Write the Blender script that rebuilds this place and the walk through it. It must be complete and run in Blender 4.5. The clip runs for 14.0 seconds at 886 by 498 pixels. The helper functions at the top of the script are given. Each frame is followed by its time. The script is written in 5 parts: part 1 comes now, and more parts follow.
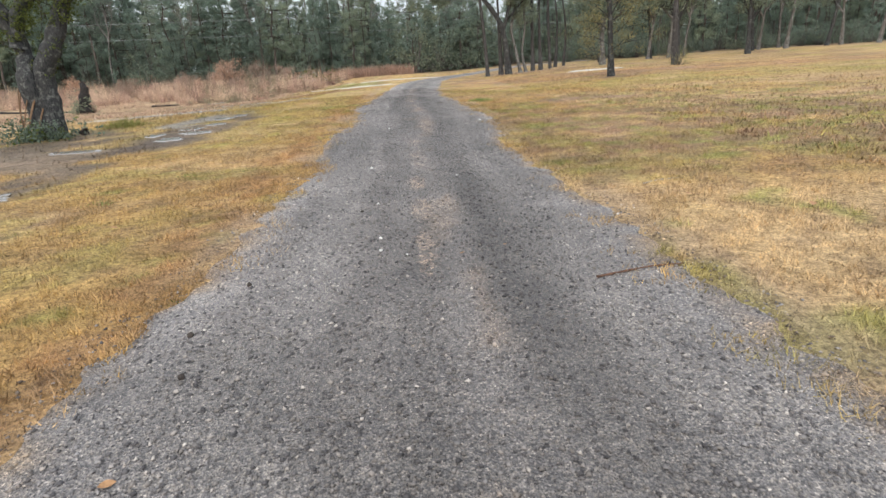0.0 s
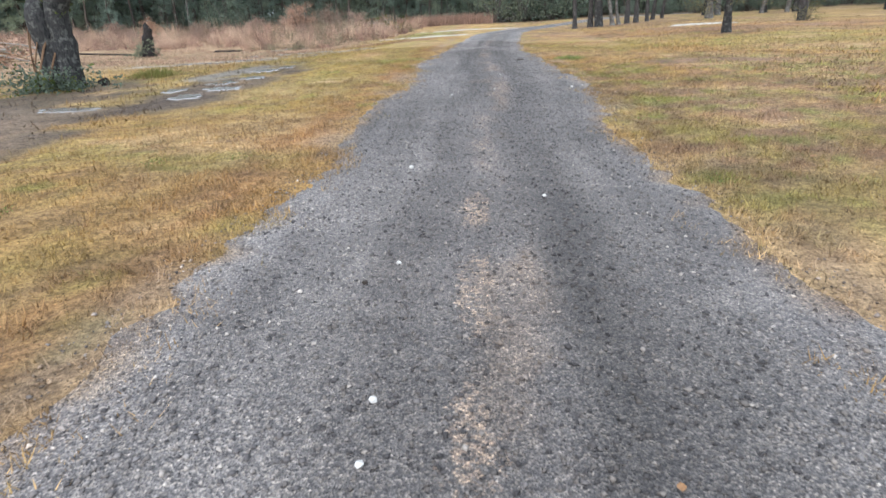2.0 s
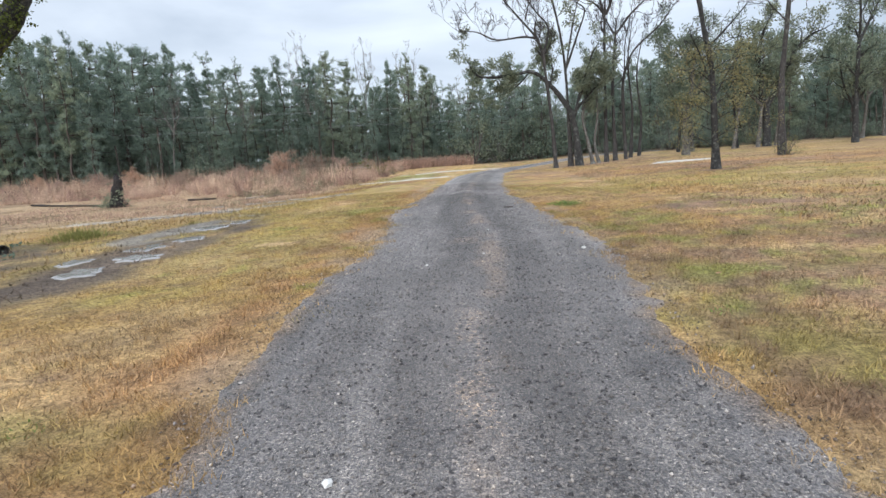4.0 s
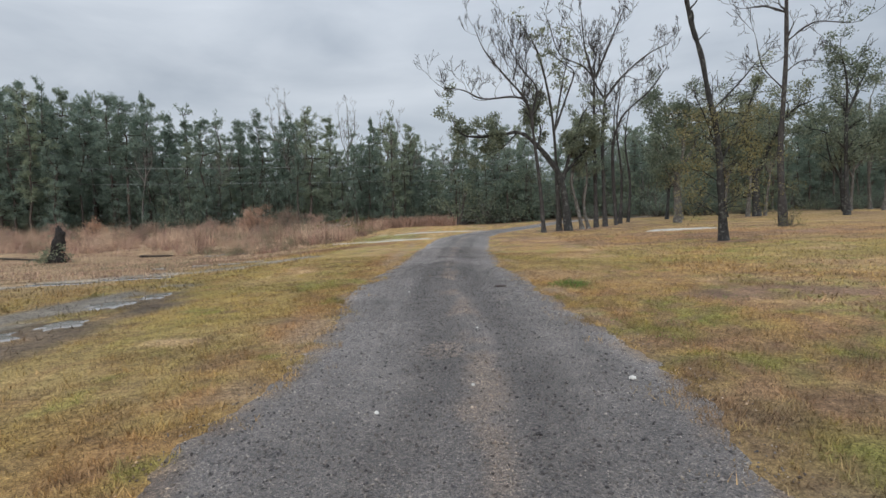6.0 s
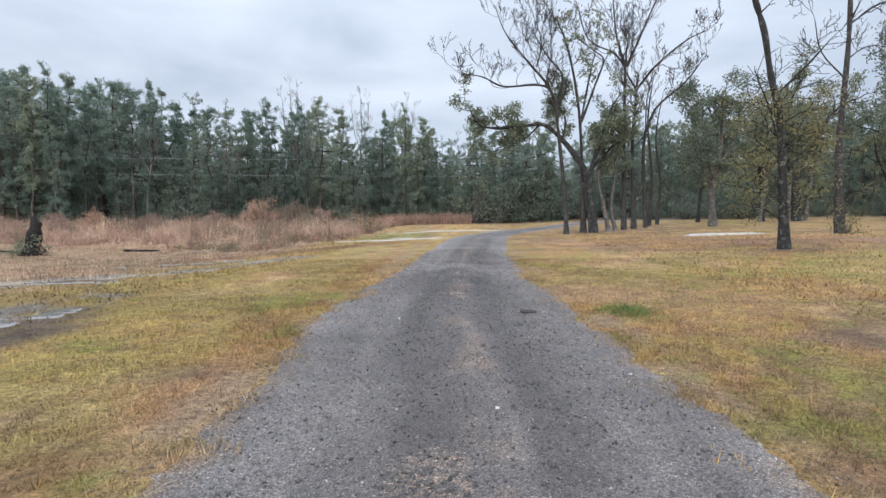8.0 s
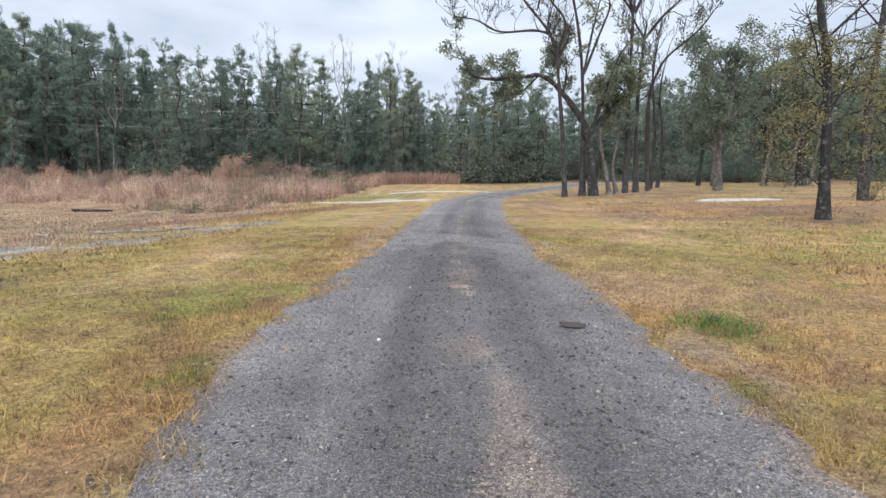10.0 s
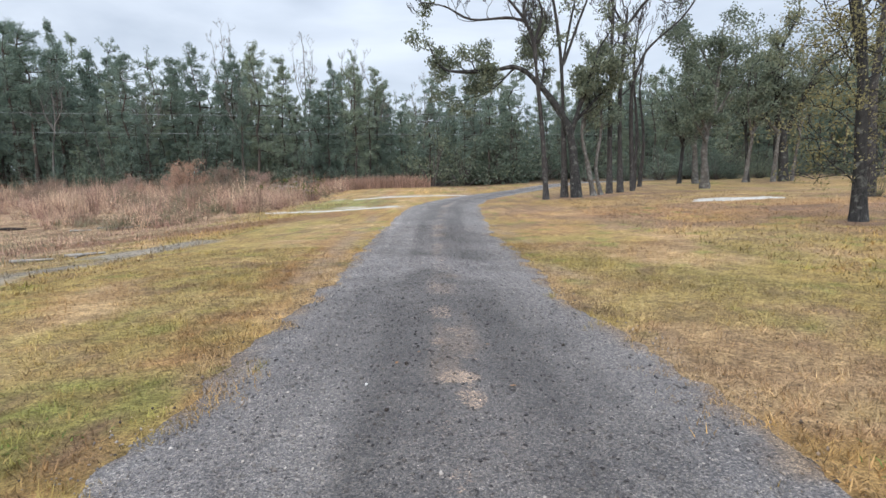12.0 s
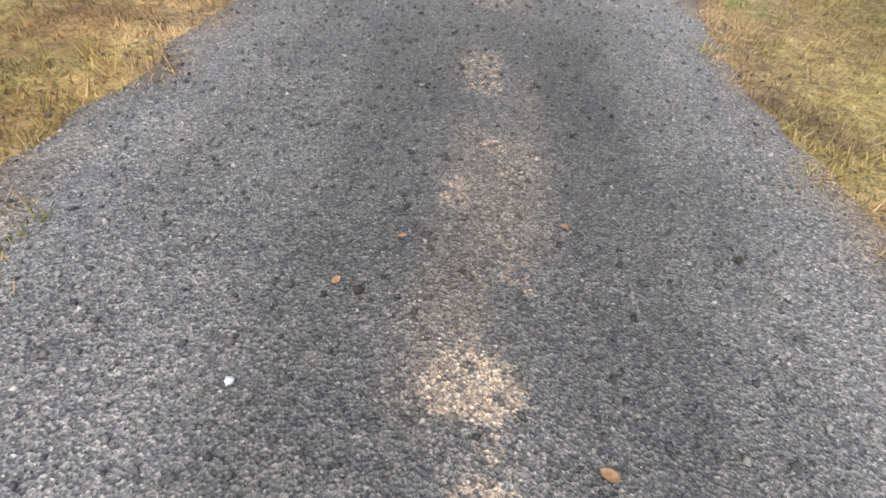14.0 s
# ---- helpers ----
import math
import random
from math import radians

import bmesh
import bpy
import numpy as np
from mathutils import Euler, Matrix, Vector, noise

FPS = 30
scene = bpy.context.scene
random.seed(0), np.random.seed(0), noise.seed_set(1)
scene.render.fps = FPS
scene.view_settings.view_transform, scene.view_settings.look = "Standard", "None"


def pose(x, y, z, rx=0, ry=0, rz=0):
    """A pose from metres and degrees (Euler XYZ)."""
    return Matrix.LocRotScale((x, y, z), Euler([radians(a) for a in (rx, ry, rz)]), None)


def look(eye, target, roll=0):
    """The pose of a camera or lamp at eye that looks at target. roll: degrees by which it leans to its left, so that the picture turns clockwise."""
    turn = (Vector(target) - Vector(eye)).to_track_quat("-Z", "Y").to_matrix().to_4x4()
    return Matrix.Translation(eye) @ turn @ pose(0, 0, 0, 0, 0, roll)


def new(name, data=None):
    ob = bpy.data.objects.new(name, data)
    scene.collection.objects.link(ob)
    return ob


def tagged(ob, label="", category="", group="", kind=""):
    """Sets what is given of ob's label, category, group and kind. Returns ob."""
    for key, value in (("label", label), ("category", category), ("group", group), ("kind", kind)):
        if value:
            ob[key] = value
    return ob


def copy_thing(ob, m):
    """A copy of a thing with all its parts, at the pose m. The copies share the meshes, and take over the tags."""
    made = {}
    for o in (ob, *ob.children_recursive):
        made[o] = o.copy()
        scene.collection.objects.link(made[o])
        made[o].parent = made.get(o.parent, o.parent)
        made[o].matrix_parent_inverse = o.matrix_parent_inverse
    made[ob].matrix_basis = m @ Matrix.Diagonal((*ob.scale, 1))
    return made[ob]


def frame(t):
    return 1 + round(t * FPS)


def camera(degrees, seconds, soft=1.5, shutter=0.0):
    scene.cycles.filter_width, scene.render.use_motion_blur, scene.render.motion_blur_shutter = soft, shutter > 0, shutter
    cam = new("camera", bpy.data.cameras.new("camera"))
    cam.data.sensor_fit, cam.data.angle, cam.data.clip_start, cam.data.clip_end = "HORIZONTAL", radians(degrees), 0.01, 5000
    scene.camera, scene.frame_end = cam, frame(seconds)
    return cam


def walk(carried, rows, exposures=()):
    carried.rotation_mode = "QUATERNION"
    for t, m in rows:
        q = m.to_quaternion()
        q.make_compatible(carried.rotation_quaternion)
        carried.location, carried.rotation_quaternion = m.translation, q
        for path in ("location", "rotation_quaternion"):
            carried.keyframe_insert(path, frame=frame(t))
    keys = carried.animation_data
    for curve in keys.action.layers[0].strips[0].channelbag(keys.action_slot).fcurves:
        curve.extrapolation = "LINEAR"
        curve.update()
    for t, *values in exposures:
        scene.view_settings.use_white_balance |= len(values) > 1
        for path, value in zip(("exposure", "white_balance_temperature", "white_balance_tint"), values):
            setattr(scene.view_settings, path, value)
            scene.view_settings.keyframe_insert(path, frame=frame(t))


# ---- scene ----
PATH = [
    (0, (-0.047, -0.072, 1.389), (0.046, 1.816, 0.738), -3.2),
    (0.5, (-0.053, 0.609, 1.423), (-0.015, 2.515, 0.817), -2.4),
    (1, (0.027, 1.277, 1.331), (-0.041, 3.105, 0.522), -4.0),
    (1.5, (0.019, 1.967, 1.315), (-0.098, 3.749, 0.416), -2.6),
    (2, (0.061, 2.673, 1.293), (-0.086, 4.505, 0.503), -2.0),
    (2.5, (0.041, 3.355, 1.358), (-0.146, 5.303, 0.943), -1.7),
    (3, (0.07, 4.026, 1.349), (-0.023, 5.997, 1.025), -3.6),
    (3.5, (0.035, 4.727, 1.346), (-0.174, 6.683, 0.988), -4.3),
    (4, (0.059, 5.357, 1.358), (-0.033, 7.324, 1.013), -3.3),
    (6.5, (0.085, 8.824, 1.429), (0.069, 10.82, 1.307), -1.5),
    (7, (0.148, 9.536, 1.381), (0.025, 11.503, 1.039), -1.7),
    (7.5, (0.218, 10.22, 1.355), (0.128, 12.195, 1.052), -2.9),
    (8, (0.168, 10.94, 1.369), (0.098, 12.933, 1.222), -0.3),
    (10.5, (-0.128, 14.092, 1.384), (-0.124, 16.068, 1.075), 0.3),
    (11, (-0.167, 14.844, 1.447), (-0.095, 16.834, 1.264), -0.8),
    (11.5, (-0.177, 15.583, 1.349), (-0.056, 17.563, 1.093), -1.0),
    (12, (-0.156, 16.208, 1.365), (-0.066, 18.186, 1.081), -0.7),
    (12.5, (-0.097, 16.879, 1.348), (-0.068, 18.857, 1.053), -0.5),
    (13, (-0.049, 17.541, 1.337), (-0.238, 19.497, 0.964), -1.0),
    (13.5, (-0.015, 18.262, 1.296), (-0.079, 20.062, 0.426), -0.4),
    (14, (-0.011, 18.911, 1.236), (-0.028, 20.349, -0.155), 6.9),
]

cam = camera(77.0, 14.0, shutter=0.08)
EXPOSURES = [
    (0.0, 0.3, 6800, 10), (0.5, 0.0, 6450, 10), (1.0, 0.3, 6350, 10), (2.0, 0.35, 6250, 10), (2.5, 0.25, 6250, 10), (3.0, -0.15, 6250, 10),
    (3.5, 0.05, 6350, 10), (4.2, 0.2, 6300, 10), (6.4, -0.4, 6700, 10), (7.0, -0.35, 6800, 10), (7.5, 0.15, 6700, 10), (8.0, 0.04, 6250, 12), (10.4, 0.2, 6350, 12),
    (11.0, 0.1, 6150, 10), (12.0, 0.14, 6350, 11), (13.0, 0.25, 6120, 10), (13.5, 0.65, 6450, 10), (14.0, 0.35, 6600, 10),
]
walk(cam, [(t, look(*r)) for t, *r in PATH], EXPOSURES)

# ---- world, sun, exposure ----
world = bpy.data.worlds.new("overcast_sky")
scene.world = world
world.use_nodes = True
wn, wl = world.node_tree.nodes, world.node_tree.links
wbg = wn["Background"]
SUN_ELEVATION, SUN_ROTATION = 36.0, 200.0
sky = wn.new("ShaderNodeTexSky")
sky.sky_type = "NISHITA"
sky.sun_disc = False
sky.sun_elevation = radians(SUN_ELEVATION)
sky.sun_rotation = radians(SUN_ROTATION)
sky_dim = wn.new("ShaderNodeMix")
sky_dim.data_type, sky_dim.blend_type = "RGBA", "MULTIPLY"
sky_dim.inputs[0].default_value = 1.0
sky_dim.inputs[7].default_value = (0.1, 0.1, 0.1, 1)
wl.new(sky.outputs[0], sky_dim.inputs[6])
w_coord = wn.new("ShaderNodeTexCoord")
w_map = wn.new("ShaderNodeMapping")
w_map.inputs["Scale"].default_value = (1.0, 1.0, 3.6)
wl.new(w_coord.outputs["Generated"], w_map.inputs[0])
cloud = wn.new("ShaderNodeTexNoise")
cloud.inputs["Scale"].default_value = 2.3
cloud.inputs["Detail"].default_value = 6.0
cloud.inputs["Roughness"].default_value = 0.5
cloud.inputs["Distortion"].default_value = 0.4
wl.new(w_map.outputs[0], cloud.inputs[0])
cloud_ramp = wn.new("ShaderNodeValToRGB")
cloud_ramp.color_ramp.elements[0].position = 0.33
cloud_ramp.color_ramp.elements[0].color = (0.55, 0.625, 0.725, 1)
cloud_ramp.color_ramp.elements[1].position = 0.68
cloud_ramp.color_ramp.elements[1].color = (0.86, 0.935, 1.03, 1)
wl.new(cloud.outputs["Fac"], cloud_ramp.inputs[0])
sky_mix = wn.new("ShaderNodeMix")
sky_mix.data_type = "RGBA"
sky_mix.inputs[0].default_value = 0.88
wl.new(sky_dim.outputs[2], sky_mix.inputs[6])
wl.new(cloud_ramp.outputs[0], sky_mix.inputs[7])
# an overcast sky is brighter overhead than along the horizon
w_up = wn.new("ShaderNodeSeparateXYZ")
wl.new(w_coord.outputs["Generated"], w_up.inputs[0])
w_rise = wn.new("ShaderNodeMapRange")
for slot, value in ((1, 0.22), (2, 1.0), (3, 1.0), (4, 1.8)):
    w_rise.inputs[slot].default_value = value
wl.new(w_up.outputs[2], w_rise.inputs[0])
sky_rise = wn.new("ShaderNodeMix")
sky_rise.data_type, sky_rise.blend_type = "RGBA", "MULTIPLY"
sky_rise.inputs[0].default_value = 1.0
wl.new(sky_mix.outputs[2], sky_rise.inputs[6])
wl.new(w_rise.outputs[0], sky_rise.inputs[7])
# and brighter on the side where the sun stands behind the clouds
w_side = wn.new("ShaderNodeMapRange")
w_side.interpolation_type = "SMOOTHSTEP"
for slot, value in ((1, 0.2), (2, -1.0), (3, 1.0), (4, 1.9)):
    w_side.inputs[slot].default_value = value
wl.new(w_up.outputs[1], w_side.inputs[0])
sky_side = wn.new("ShaderNodeMix")
sky_side.data_type, sky_side.blend_type = "RGBA", "MULTIPLY"
sky_side.inputs[0].default_value = 1.0
wl.new(sky_rise.outputs[2], sky_side.inputs[6])
wl.new(w_side.outputs[0], sky_side.inputs[7])
wl.new(sky_side.outputs[2], wbg.inputs[0])
wbg.inputs[1].default_value = 1.0

sun = new("sun", bpy.data.lights.new("sun", "SUN"))
sun.data.energy = 1.5
sun.data.angle = radians(25)
sun.data.color = (1.0, 0.95, 0.88)
sun.matrix_world = pose(0, 0, 40, 90 - SUN_ELEVATION, 0, 180 - SUN_ROTATION)


# ---- small helpers ----
def S(v, a, b):
    """Smooth step from 0 at a to 1 at b."""
    k = np.clip((np.asarray(v, float) - a) / (b - a), 0, 1)
    return k * k * (3 - 2 * k)


def lattice(ix, iy, seed):
    k = np.sin(ix * 127.1 + iy * 311.7 + seed * 74.7) * 43758.5453
    return k - np.floor(k)


def vnoise(x, y, seed=0):
    """Smooth value noise, 0 to 1."""
    x, y = np.asarray(x, float), np.asarray(y, float)
    ix, iy = np.floor(x), np.floor(y)
    fx, fy = x - ix, y - iy
    fx, fy = fx * fx * (3 - 2 * fx), fy * fy * (3 - 2 * fy)
    a = lattice(ix, iy, seed) * (1 - fx) + lattice(ix + 1, iy, seed) * fx
    b = lattice(ix, iy + 1, seed) * (1 - fx) + lattice(ix + 1, iy + 1, seed) * fx
    return a * (1 - fy) + b * fy


def fbm(x, y, seed=0, octaves=4):
    total, amp, norm = 0, 1.0, 0
    for k in range(octaves):
        total = total + amp * vnoise(np.asarray(x) * 2 ** k, np.asarray(y) * 2 ** k, seed + 7 * k)
        norm += amp
        amp *= 0.5
    return total / norm


def height(x, y):
    """The lie of the land: level near the drive, lower in the field to the left, a slight rise to the right."""
    x, y = np.asarray(x, float), np.asarray(y, float)
    z = -0.22 * S(y, 18, 36)
    z = z - 0.42 * S(-x, 2, 13) * S(y, 16, 34)
    z = z + 0.30 * S(x, 4, 14) * S(y, 18, 36) + 0.30 * S(x, 16, 40) * S(y, 42, 62)
    off = S(np.abs(x - 0.1), 1.6, 4.0)
    return z + off * 0.05 * (fbm(x * 0.5, y * 0.5, 3, 3) - 0.5)


def ground_z(x, y):
    return float(height(np.array([x]), np.array([y]))[0])


def tri_mesh(name, V, F, material, col=None, smooth=False, alpha=None):
    V, F = np.asarray(V, np.float32), np.asarray(F, np.int32)
    me = bpy.data.meshes.new(name)
    me.vertices.add(len(V))
    me.vertices.foreach_set("co", V.ravel())
    me.loops.add(F.size)
    me.loops.foreach_set("vertex_index", F.ravel())
    me.polygons.add(len(F))
    me.polygons.foreach_set("loop_start", np.arange(0, F.size, 3, dtype=np.int32))
    me.update(calc_edges=True)
    if col is not None:
        a = me.color_attributes.new("tone", "FLOAT_COLOR", "POINT")
        a.data.foreach_set("color", np.hstack([col, np.ones((len(V), 1)) if alpha is None else np.asarray(alpha)[:, None]]).astype(np.float32).ravel())
    if smooth:
        me.shade_smooth()
    me.materials.append(material)
    return me


def child(name, me, parent, label=""):
    ob = new(name, me)
    ob.parent = parent
    if label:
        tagged(ob, label)
    return ob


class Geo:
    """Gathers triangles for one mesh."""

    def __init__(self):
        self.v, self.f, self.n = [], [], 0

    def add(self, V, F):
        self.v.append(np.asarray(V, float))
        self.f.append(np.asarray(F, int) + self.n)
        self.n += len(V)

    def tube(self, pts, radii, sides=6, cap=True):
        pts = [Vector(p) for p in pts]
        V, F = [], []
        side = None
        for i, p in enumerate(pts):
            way = (pts[min(i + 1, len(pts) - 1)] - pts[max(i - 1, 0)]).normalized()
            if side is None:
                side = way.orthogonal().normalized()
            side = (side - way * side.dot(way)).normalized()
            other = way.cross(side)
            for k in range(sides):
                a = 2 * math.pi * k / sides
                V.append(p + (side * math.cos(a) + other * math.sin(a)) * radii[i])
        for i in range(len(pts) - 1):
            for k in range(sides):
                a, b = i * sides + k, i * sides + (k + 1) % sides
                F += [(a, b, b + sides), (a, b + sides, a + sides)]
        if cap:
            for base in (0, (len(pts) - 1) * sides):
                F += [(base, base + k, base + k + 1) for k in range(1, sides - 1)]
        self.add(V, F)

    def mesh(self, name, material, smooth=False):
        return tri_mesh(name, np.vstack(self.v), np.vstack(self.f), material, smooth=smooth)


def smooth_line(pts, steps=4):
    """A rounded line through the points."""
    P = [Vector(p) for p in pts]
    P = [2 * P[0] - P[1]] + P + [2 * P[-1] - P[-2]]
    out = []
    for i in range(1, len(P) - 2):
        a, b, c, d = P[i - 1:i + 3]
        for k in range(steps):
            t = k / steps
            out.append(0.5 * ((2 * b) + (c - a) * t + (2 * a - 5 * b + 4 * c - d) * t * t + (3 * b - a - 3 * c + d) * t ** 3))
    return out + [P[-2]]


def leaves(rng, centres, radius, count, size, flat=0.7, slim=0.55):
    """Small pointed leaves (two triangles each) round every centre."""
    C = np.repeat(np.asarray(centres, float), count, axis=0)
    n = len(C)
    off = rng.normal(size=(n, 3))
    off *= (rng.random((n, 1)) ** 0.45) / np.linalg.norm(off, axis=1, keepdims=True)
    off[:, 2] *= flat
    C = C + off * radius
    a = rng.normal(size=(n, 3))
    a /= np.linalg.norm(a, axis=1, keepdims=True)
    b = np.cross(a, rng.normal(size=(n, 3)))
    b /= np.linalg.norm(b, axis=1, keepdims=True)
    s = size * rng.uniform(0.6, 1.3, (n, 1))
    V = np.stack([C - a * s, C + b * s * slim, C + a * s, C - b * s * slim], 1).reshape(-1, 3)
    base = np.arange(n)[:, None] * 4
    return V, np.vstack([base + [0, 1, 2], base + [0, 2, 3]])


def grow(rng, g, p, way, length, r, depth, tips, spread=0.6, lift=0.12, wiggle=0.22, kids=2, keep=0.72, least=0.011):
    """One bough with its side boughs, down to twigs; tips collects their ends."""
    pts, radii = [p.copy()], [r]
    n = 4 if depth > 1 else 3
    for i in range(n):
        way = (way + Vector(rng.normal(size=3)) * wiggle + Vector((0, 0, lift))).normalized()
        p = p + way * (length / n)
        pts.append(p.copy())
        radii.append(max(least, r * (1 - 0.45 * (i + 1) / n)))
    g.tube(pts, radii, 6 if r > 0.06 else 4 if r > 0.025 else 3, cap=False)
    tips.append(p.copy())
    if depth <= 0:
        return
    for k in range(kids + (1 if rng.random() < 0.5 else 0)):
        at = pts[-1] if k < 2 else pts[int(rng.integers(1, n))]
        turn = Vector(rng.normal(size=3))
        turn = (turn - way * turn.dot(way)).normalized()
        w = (way + turn * spread * rng.uniform(0.6, 1.5)).normalized()
        grow(rng, g, at, w, length * keep * rng.uniform(0.75, 1.15), max(least, radii[-1] * 0.78), depth - 1, tips, spread, lift, wiggle, kids, keep, least)


# ---- materials ----
def node_material(name, rough=0.85):
    m = bpy.data.materials.new(name)
    m.use_nodes = True
    n = m.node_tree.nodes
    p = n["Principled BSDF"]
    p.inputs["Roughness"].default_value = rough
    p.inputs["Specular IOR Level"].default_value = 0.3
    return m, n, m.node_tree.links, p


def noise_tex(n, l, coord, scale, detail=4.0, rough=0.55):
    t = n.new("ShaderNodeTexNoise")
    t.inputs["Scale"].default_value = scale
    t.inputs["Detail"].default_value = detail
    t.inputs["Roughness"].default_value = rough
    l.new(coord, t.inputs["Vector"])
    return t.outputs["Fac"]


def ramp(n, l, fac, stops):
    r = n.new("ShaderNodeValToRGB")
    e = r.color_ramp.elements
    while len(e) < len(stops):
        e.new(0.5)
    for k, (at, c) in enumerate(stops):
        e[k].position = at
        e[k].color = (*c, 1) if len(c) == 3 else c
    l.new(fac, r.inputs[0])
    return r.outputs[0]


def mix(n, l, how, fac, a, b):
    k = n.new("ShaderNodeMix")
    k.data_type, k.blend_type = "RGBA", how
    for slot, v in ((0, fac), (6, a), (7, b)):
        if isinstance(v, (int, float)):
            k.inputs[slot].default_value = v
        elif isinstance(v, tuple):
            k.inputs[slot].default_value = (*v, 1)
        else:
            l.new(v, k.inputs[slot])
    return k.outputs[2]


def bump(n, l, p, h, strength, distance):
    b = n.new("ShaderNodeBump")
    b.inputs["Strength"].default_value = strength
    b.inputs["Distance"].default_value = distance
    l.new(h, b.inputs["Height"])
    l.new(b.outputs[0], p.inputs["Normal"])


def place(n):
    return n.new("ShaderNodeNewGeometry").outputs["Position"]


def local(n):
    return n.new("ShaderNodeTexCoord").outputs["Object"]


def foliage(name, dark, light, island=True, rough=0.7, through_light=0.48):
    """Leaf colour that varies from leaf to leaf and from tree to tree."""
    m, n, l, p = node_material(name, rough)
    r = n.new("ShaderNodeNewGeometry").outputs["Random Per Island"]
    c = ramp(n, l, r, [(0.0, dark), (1.0, light)])
    o = n.new("ShaderNodeObjectInfo").outputs["Random"]
    tint = ramp(n, l, o, [(0.0, (0.75, 0.78, 0.75)), (0.6, (1, 1, 1)), (1.0, (1.25, 1.12, 0.95))])
    c = mix(n, l, "MULTIPLY", 1.0, c, tint)
    l.new(c, p.inputs["Base Color"])
    if through_light:
        t = n.new("ShaderNodeBsdfTranslucent")
        l.new(c, t.inputs[0])
        k = n.new("ShaderNodeMixShader")
        k.inputs[0].default_value = through_light
        l.new(p.outputs[0], k.inputs[1])
        l.new(t.outputs[0], k.inputs[2])
        l.new(k.outputs[0], n["Material Output"].inputs[0])
    return m


def bark(name, dark, light, lichen=0.0, scale=1.0):
    m, n, l, p = node_material(name, 0.9)
    c = local(n)
    mp = n.new("ShaderNodeMapping")
    mp.inputs["Scale"].default_value = (1, 1, 0.22)
    l.new(c, mp.inputs[0])
    fine = noise_tex(n, l, mp.outputs[0], 26 * scale, 6, 0.65)
    col = ramp(n, l, fine, [(0.34, dark), (0.68, light)])
    big = noise_tex(n, l, c, 2.2 * scale, 3)
    col = mix(n, l, "MULTIPLY", 0.6, col, ramp(n, l, big, [(0.3, (0.5, 0.5, 0.5)), (0.7, (1.2, 1.15, 1.1))]))
    if lichen:
        spots = noise_tex(n, l, c, 5.5 * scale, 5, 0.6)
        cover = ramp(n, l, spots, [(0.56 - lichen * 0.1, (0, 0, 0)), (0.70 - lichen * 0.1, (0.3 + 0.5 * lichen,) * 3)])
        col = mix(n, l, "MIX", cover, col, (0.25, 0.25, 0.225))
    l.new(col, p.inputs["Base Color"])
    bump(n, l, p, fine, 0.8, 0.03)
    return m


def plain(name, a, b, scale=12.0, rough=0.85, depth=0.01):
    m, n, l, p = node_material(name, rough)
    f = noise_tex(n, l, place(n), scale, 5, 0.6)
    l.new(ramp(n, l, f, [(0.3, a), (0.7, b)]), p.inputs["Base Color"])
    bump(n, l, p, f, 0.6, depth)
    return m


def toned(name, rough=0.9):
    """Ground and grass: the colour laid over the land, with fine grain."""
    m, n, l, p = node_material(name, rough)
    a = n.new("ShaderNodeAttribute")
    a.attribute_name = "tone"
    return m, n, l, p, a.outputs["Color"]


# turf and soil
m_ground, n, l, p, tone = toned("turf_and_soil")
where = place(n)
grain = noise_tex(n, l, where, 55, 5, 0.7)
clump = noise_tex(n, l, where, 7, 4, 0.6)
tussock = noise_tex(n, l, where, 17, 4, 0.75)
c = mix(n, l, "MULTIPLY", 1.0, tone, ramp(n, l, grain, [(0.32, (0.44, 0.42, 0.40)), (0.5, (1.0, 1.0, 1.0)), (0.7, (1.55, 1.5, 1.4))]))
c = mix(n, l, "MULTIPLY", 0.8, c, ramp(n, l, clump, [(0.3, (0.62, 0.60, 0.58)), (0.7, (1.25, 1.25, 1.2))]))
c = mix(n, l, "MULTIPLY", 0.9, c, ramp(n, l, tussock, [(0.34, (0.42, 0.38, 0.35)), (0.5, (1.0, 1.0, 1.0)), (0.66, (1.38, 1.36, 1.34))]))
l.new(c, p.inputs["Base Color"])
bump(n, l, p, grain, 0.9, 0.03)

# blades of grass
m_blade, n, l, p, tone = toned("grass_blade", 0.75)
r = n.new("ShaderNodeNewGeometry").outputs["Random Per Island"]
c = mix(n, l, "MULTIPLY", 1.0, tone, ramp(n, l, r, [(0.0, (0.36, 0.33, 0.31)), (0.5, (0.88, 0.88, 0.88)), (1.0, (1.28, 1.26, 1.2))]))
l.new(c, p.inputs["Base Color"])

# gravel bed: crushed stone and sand seen from above
m_road, n, l, p, tone = toned("gravel_bed", 0.6)
where = place(n)
chips = n.new("ShaderNodeTexVoronoi")
chips.inputs["Scale"].default_value = 92
l.new(where, chips.inputs["Vector"])
small = n.new("ShaderNodeTexVoronoi")
small.inputs["Scale"].default_value = 210
l.new(where, small.inputs["Vector"])
sep = n.new("ShaderNodeSeparateColor")
l.new(chips.outputs["Color"], sep.inputs[0])
sep2 = n.new("ShaderNodeSeparateColor")
l.new(small.outputs["Color"], sep2.inputs[0])
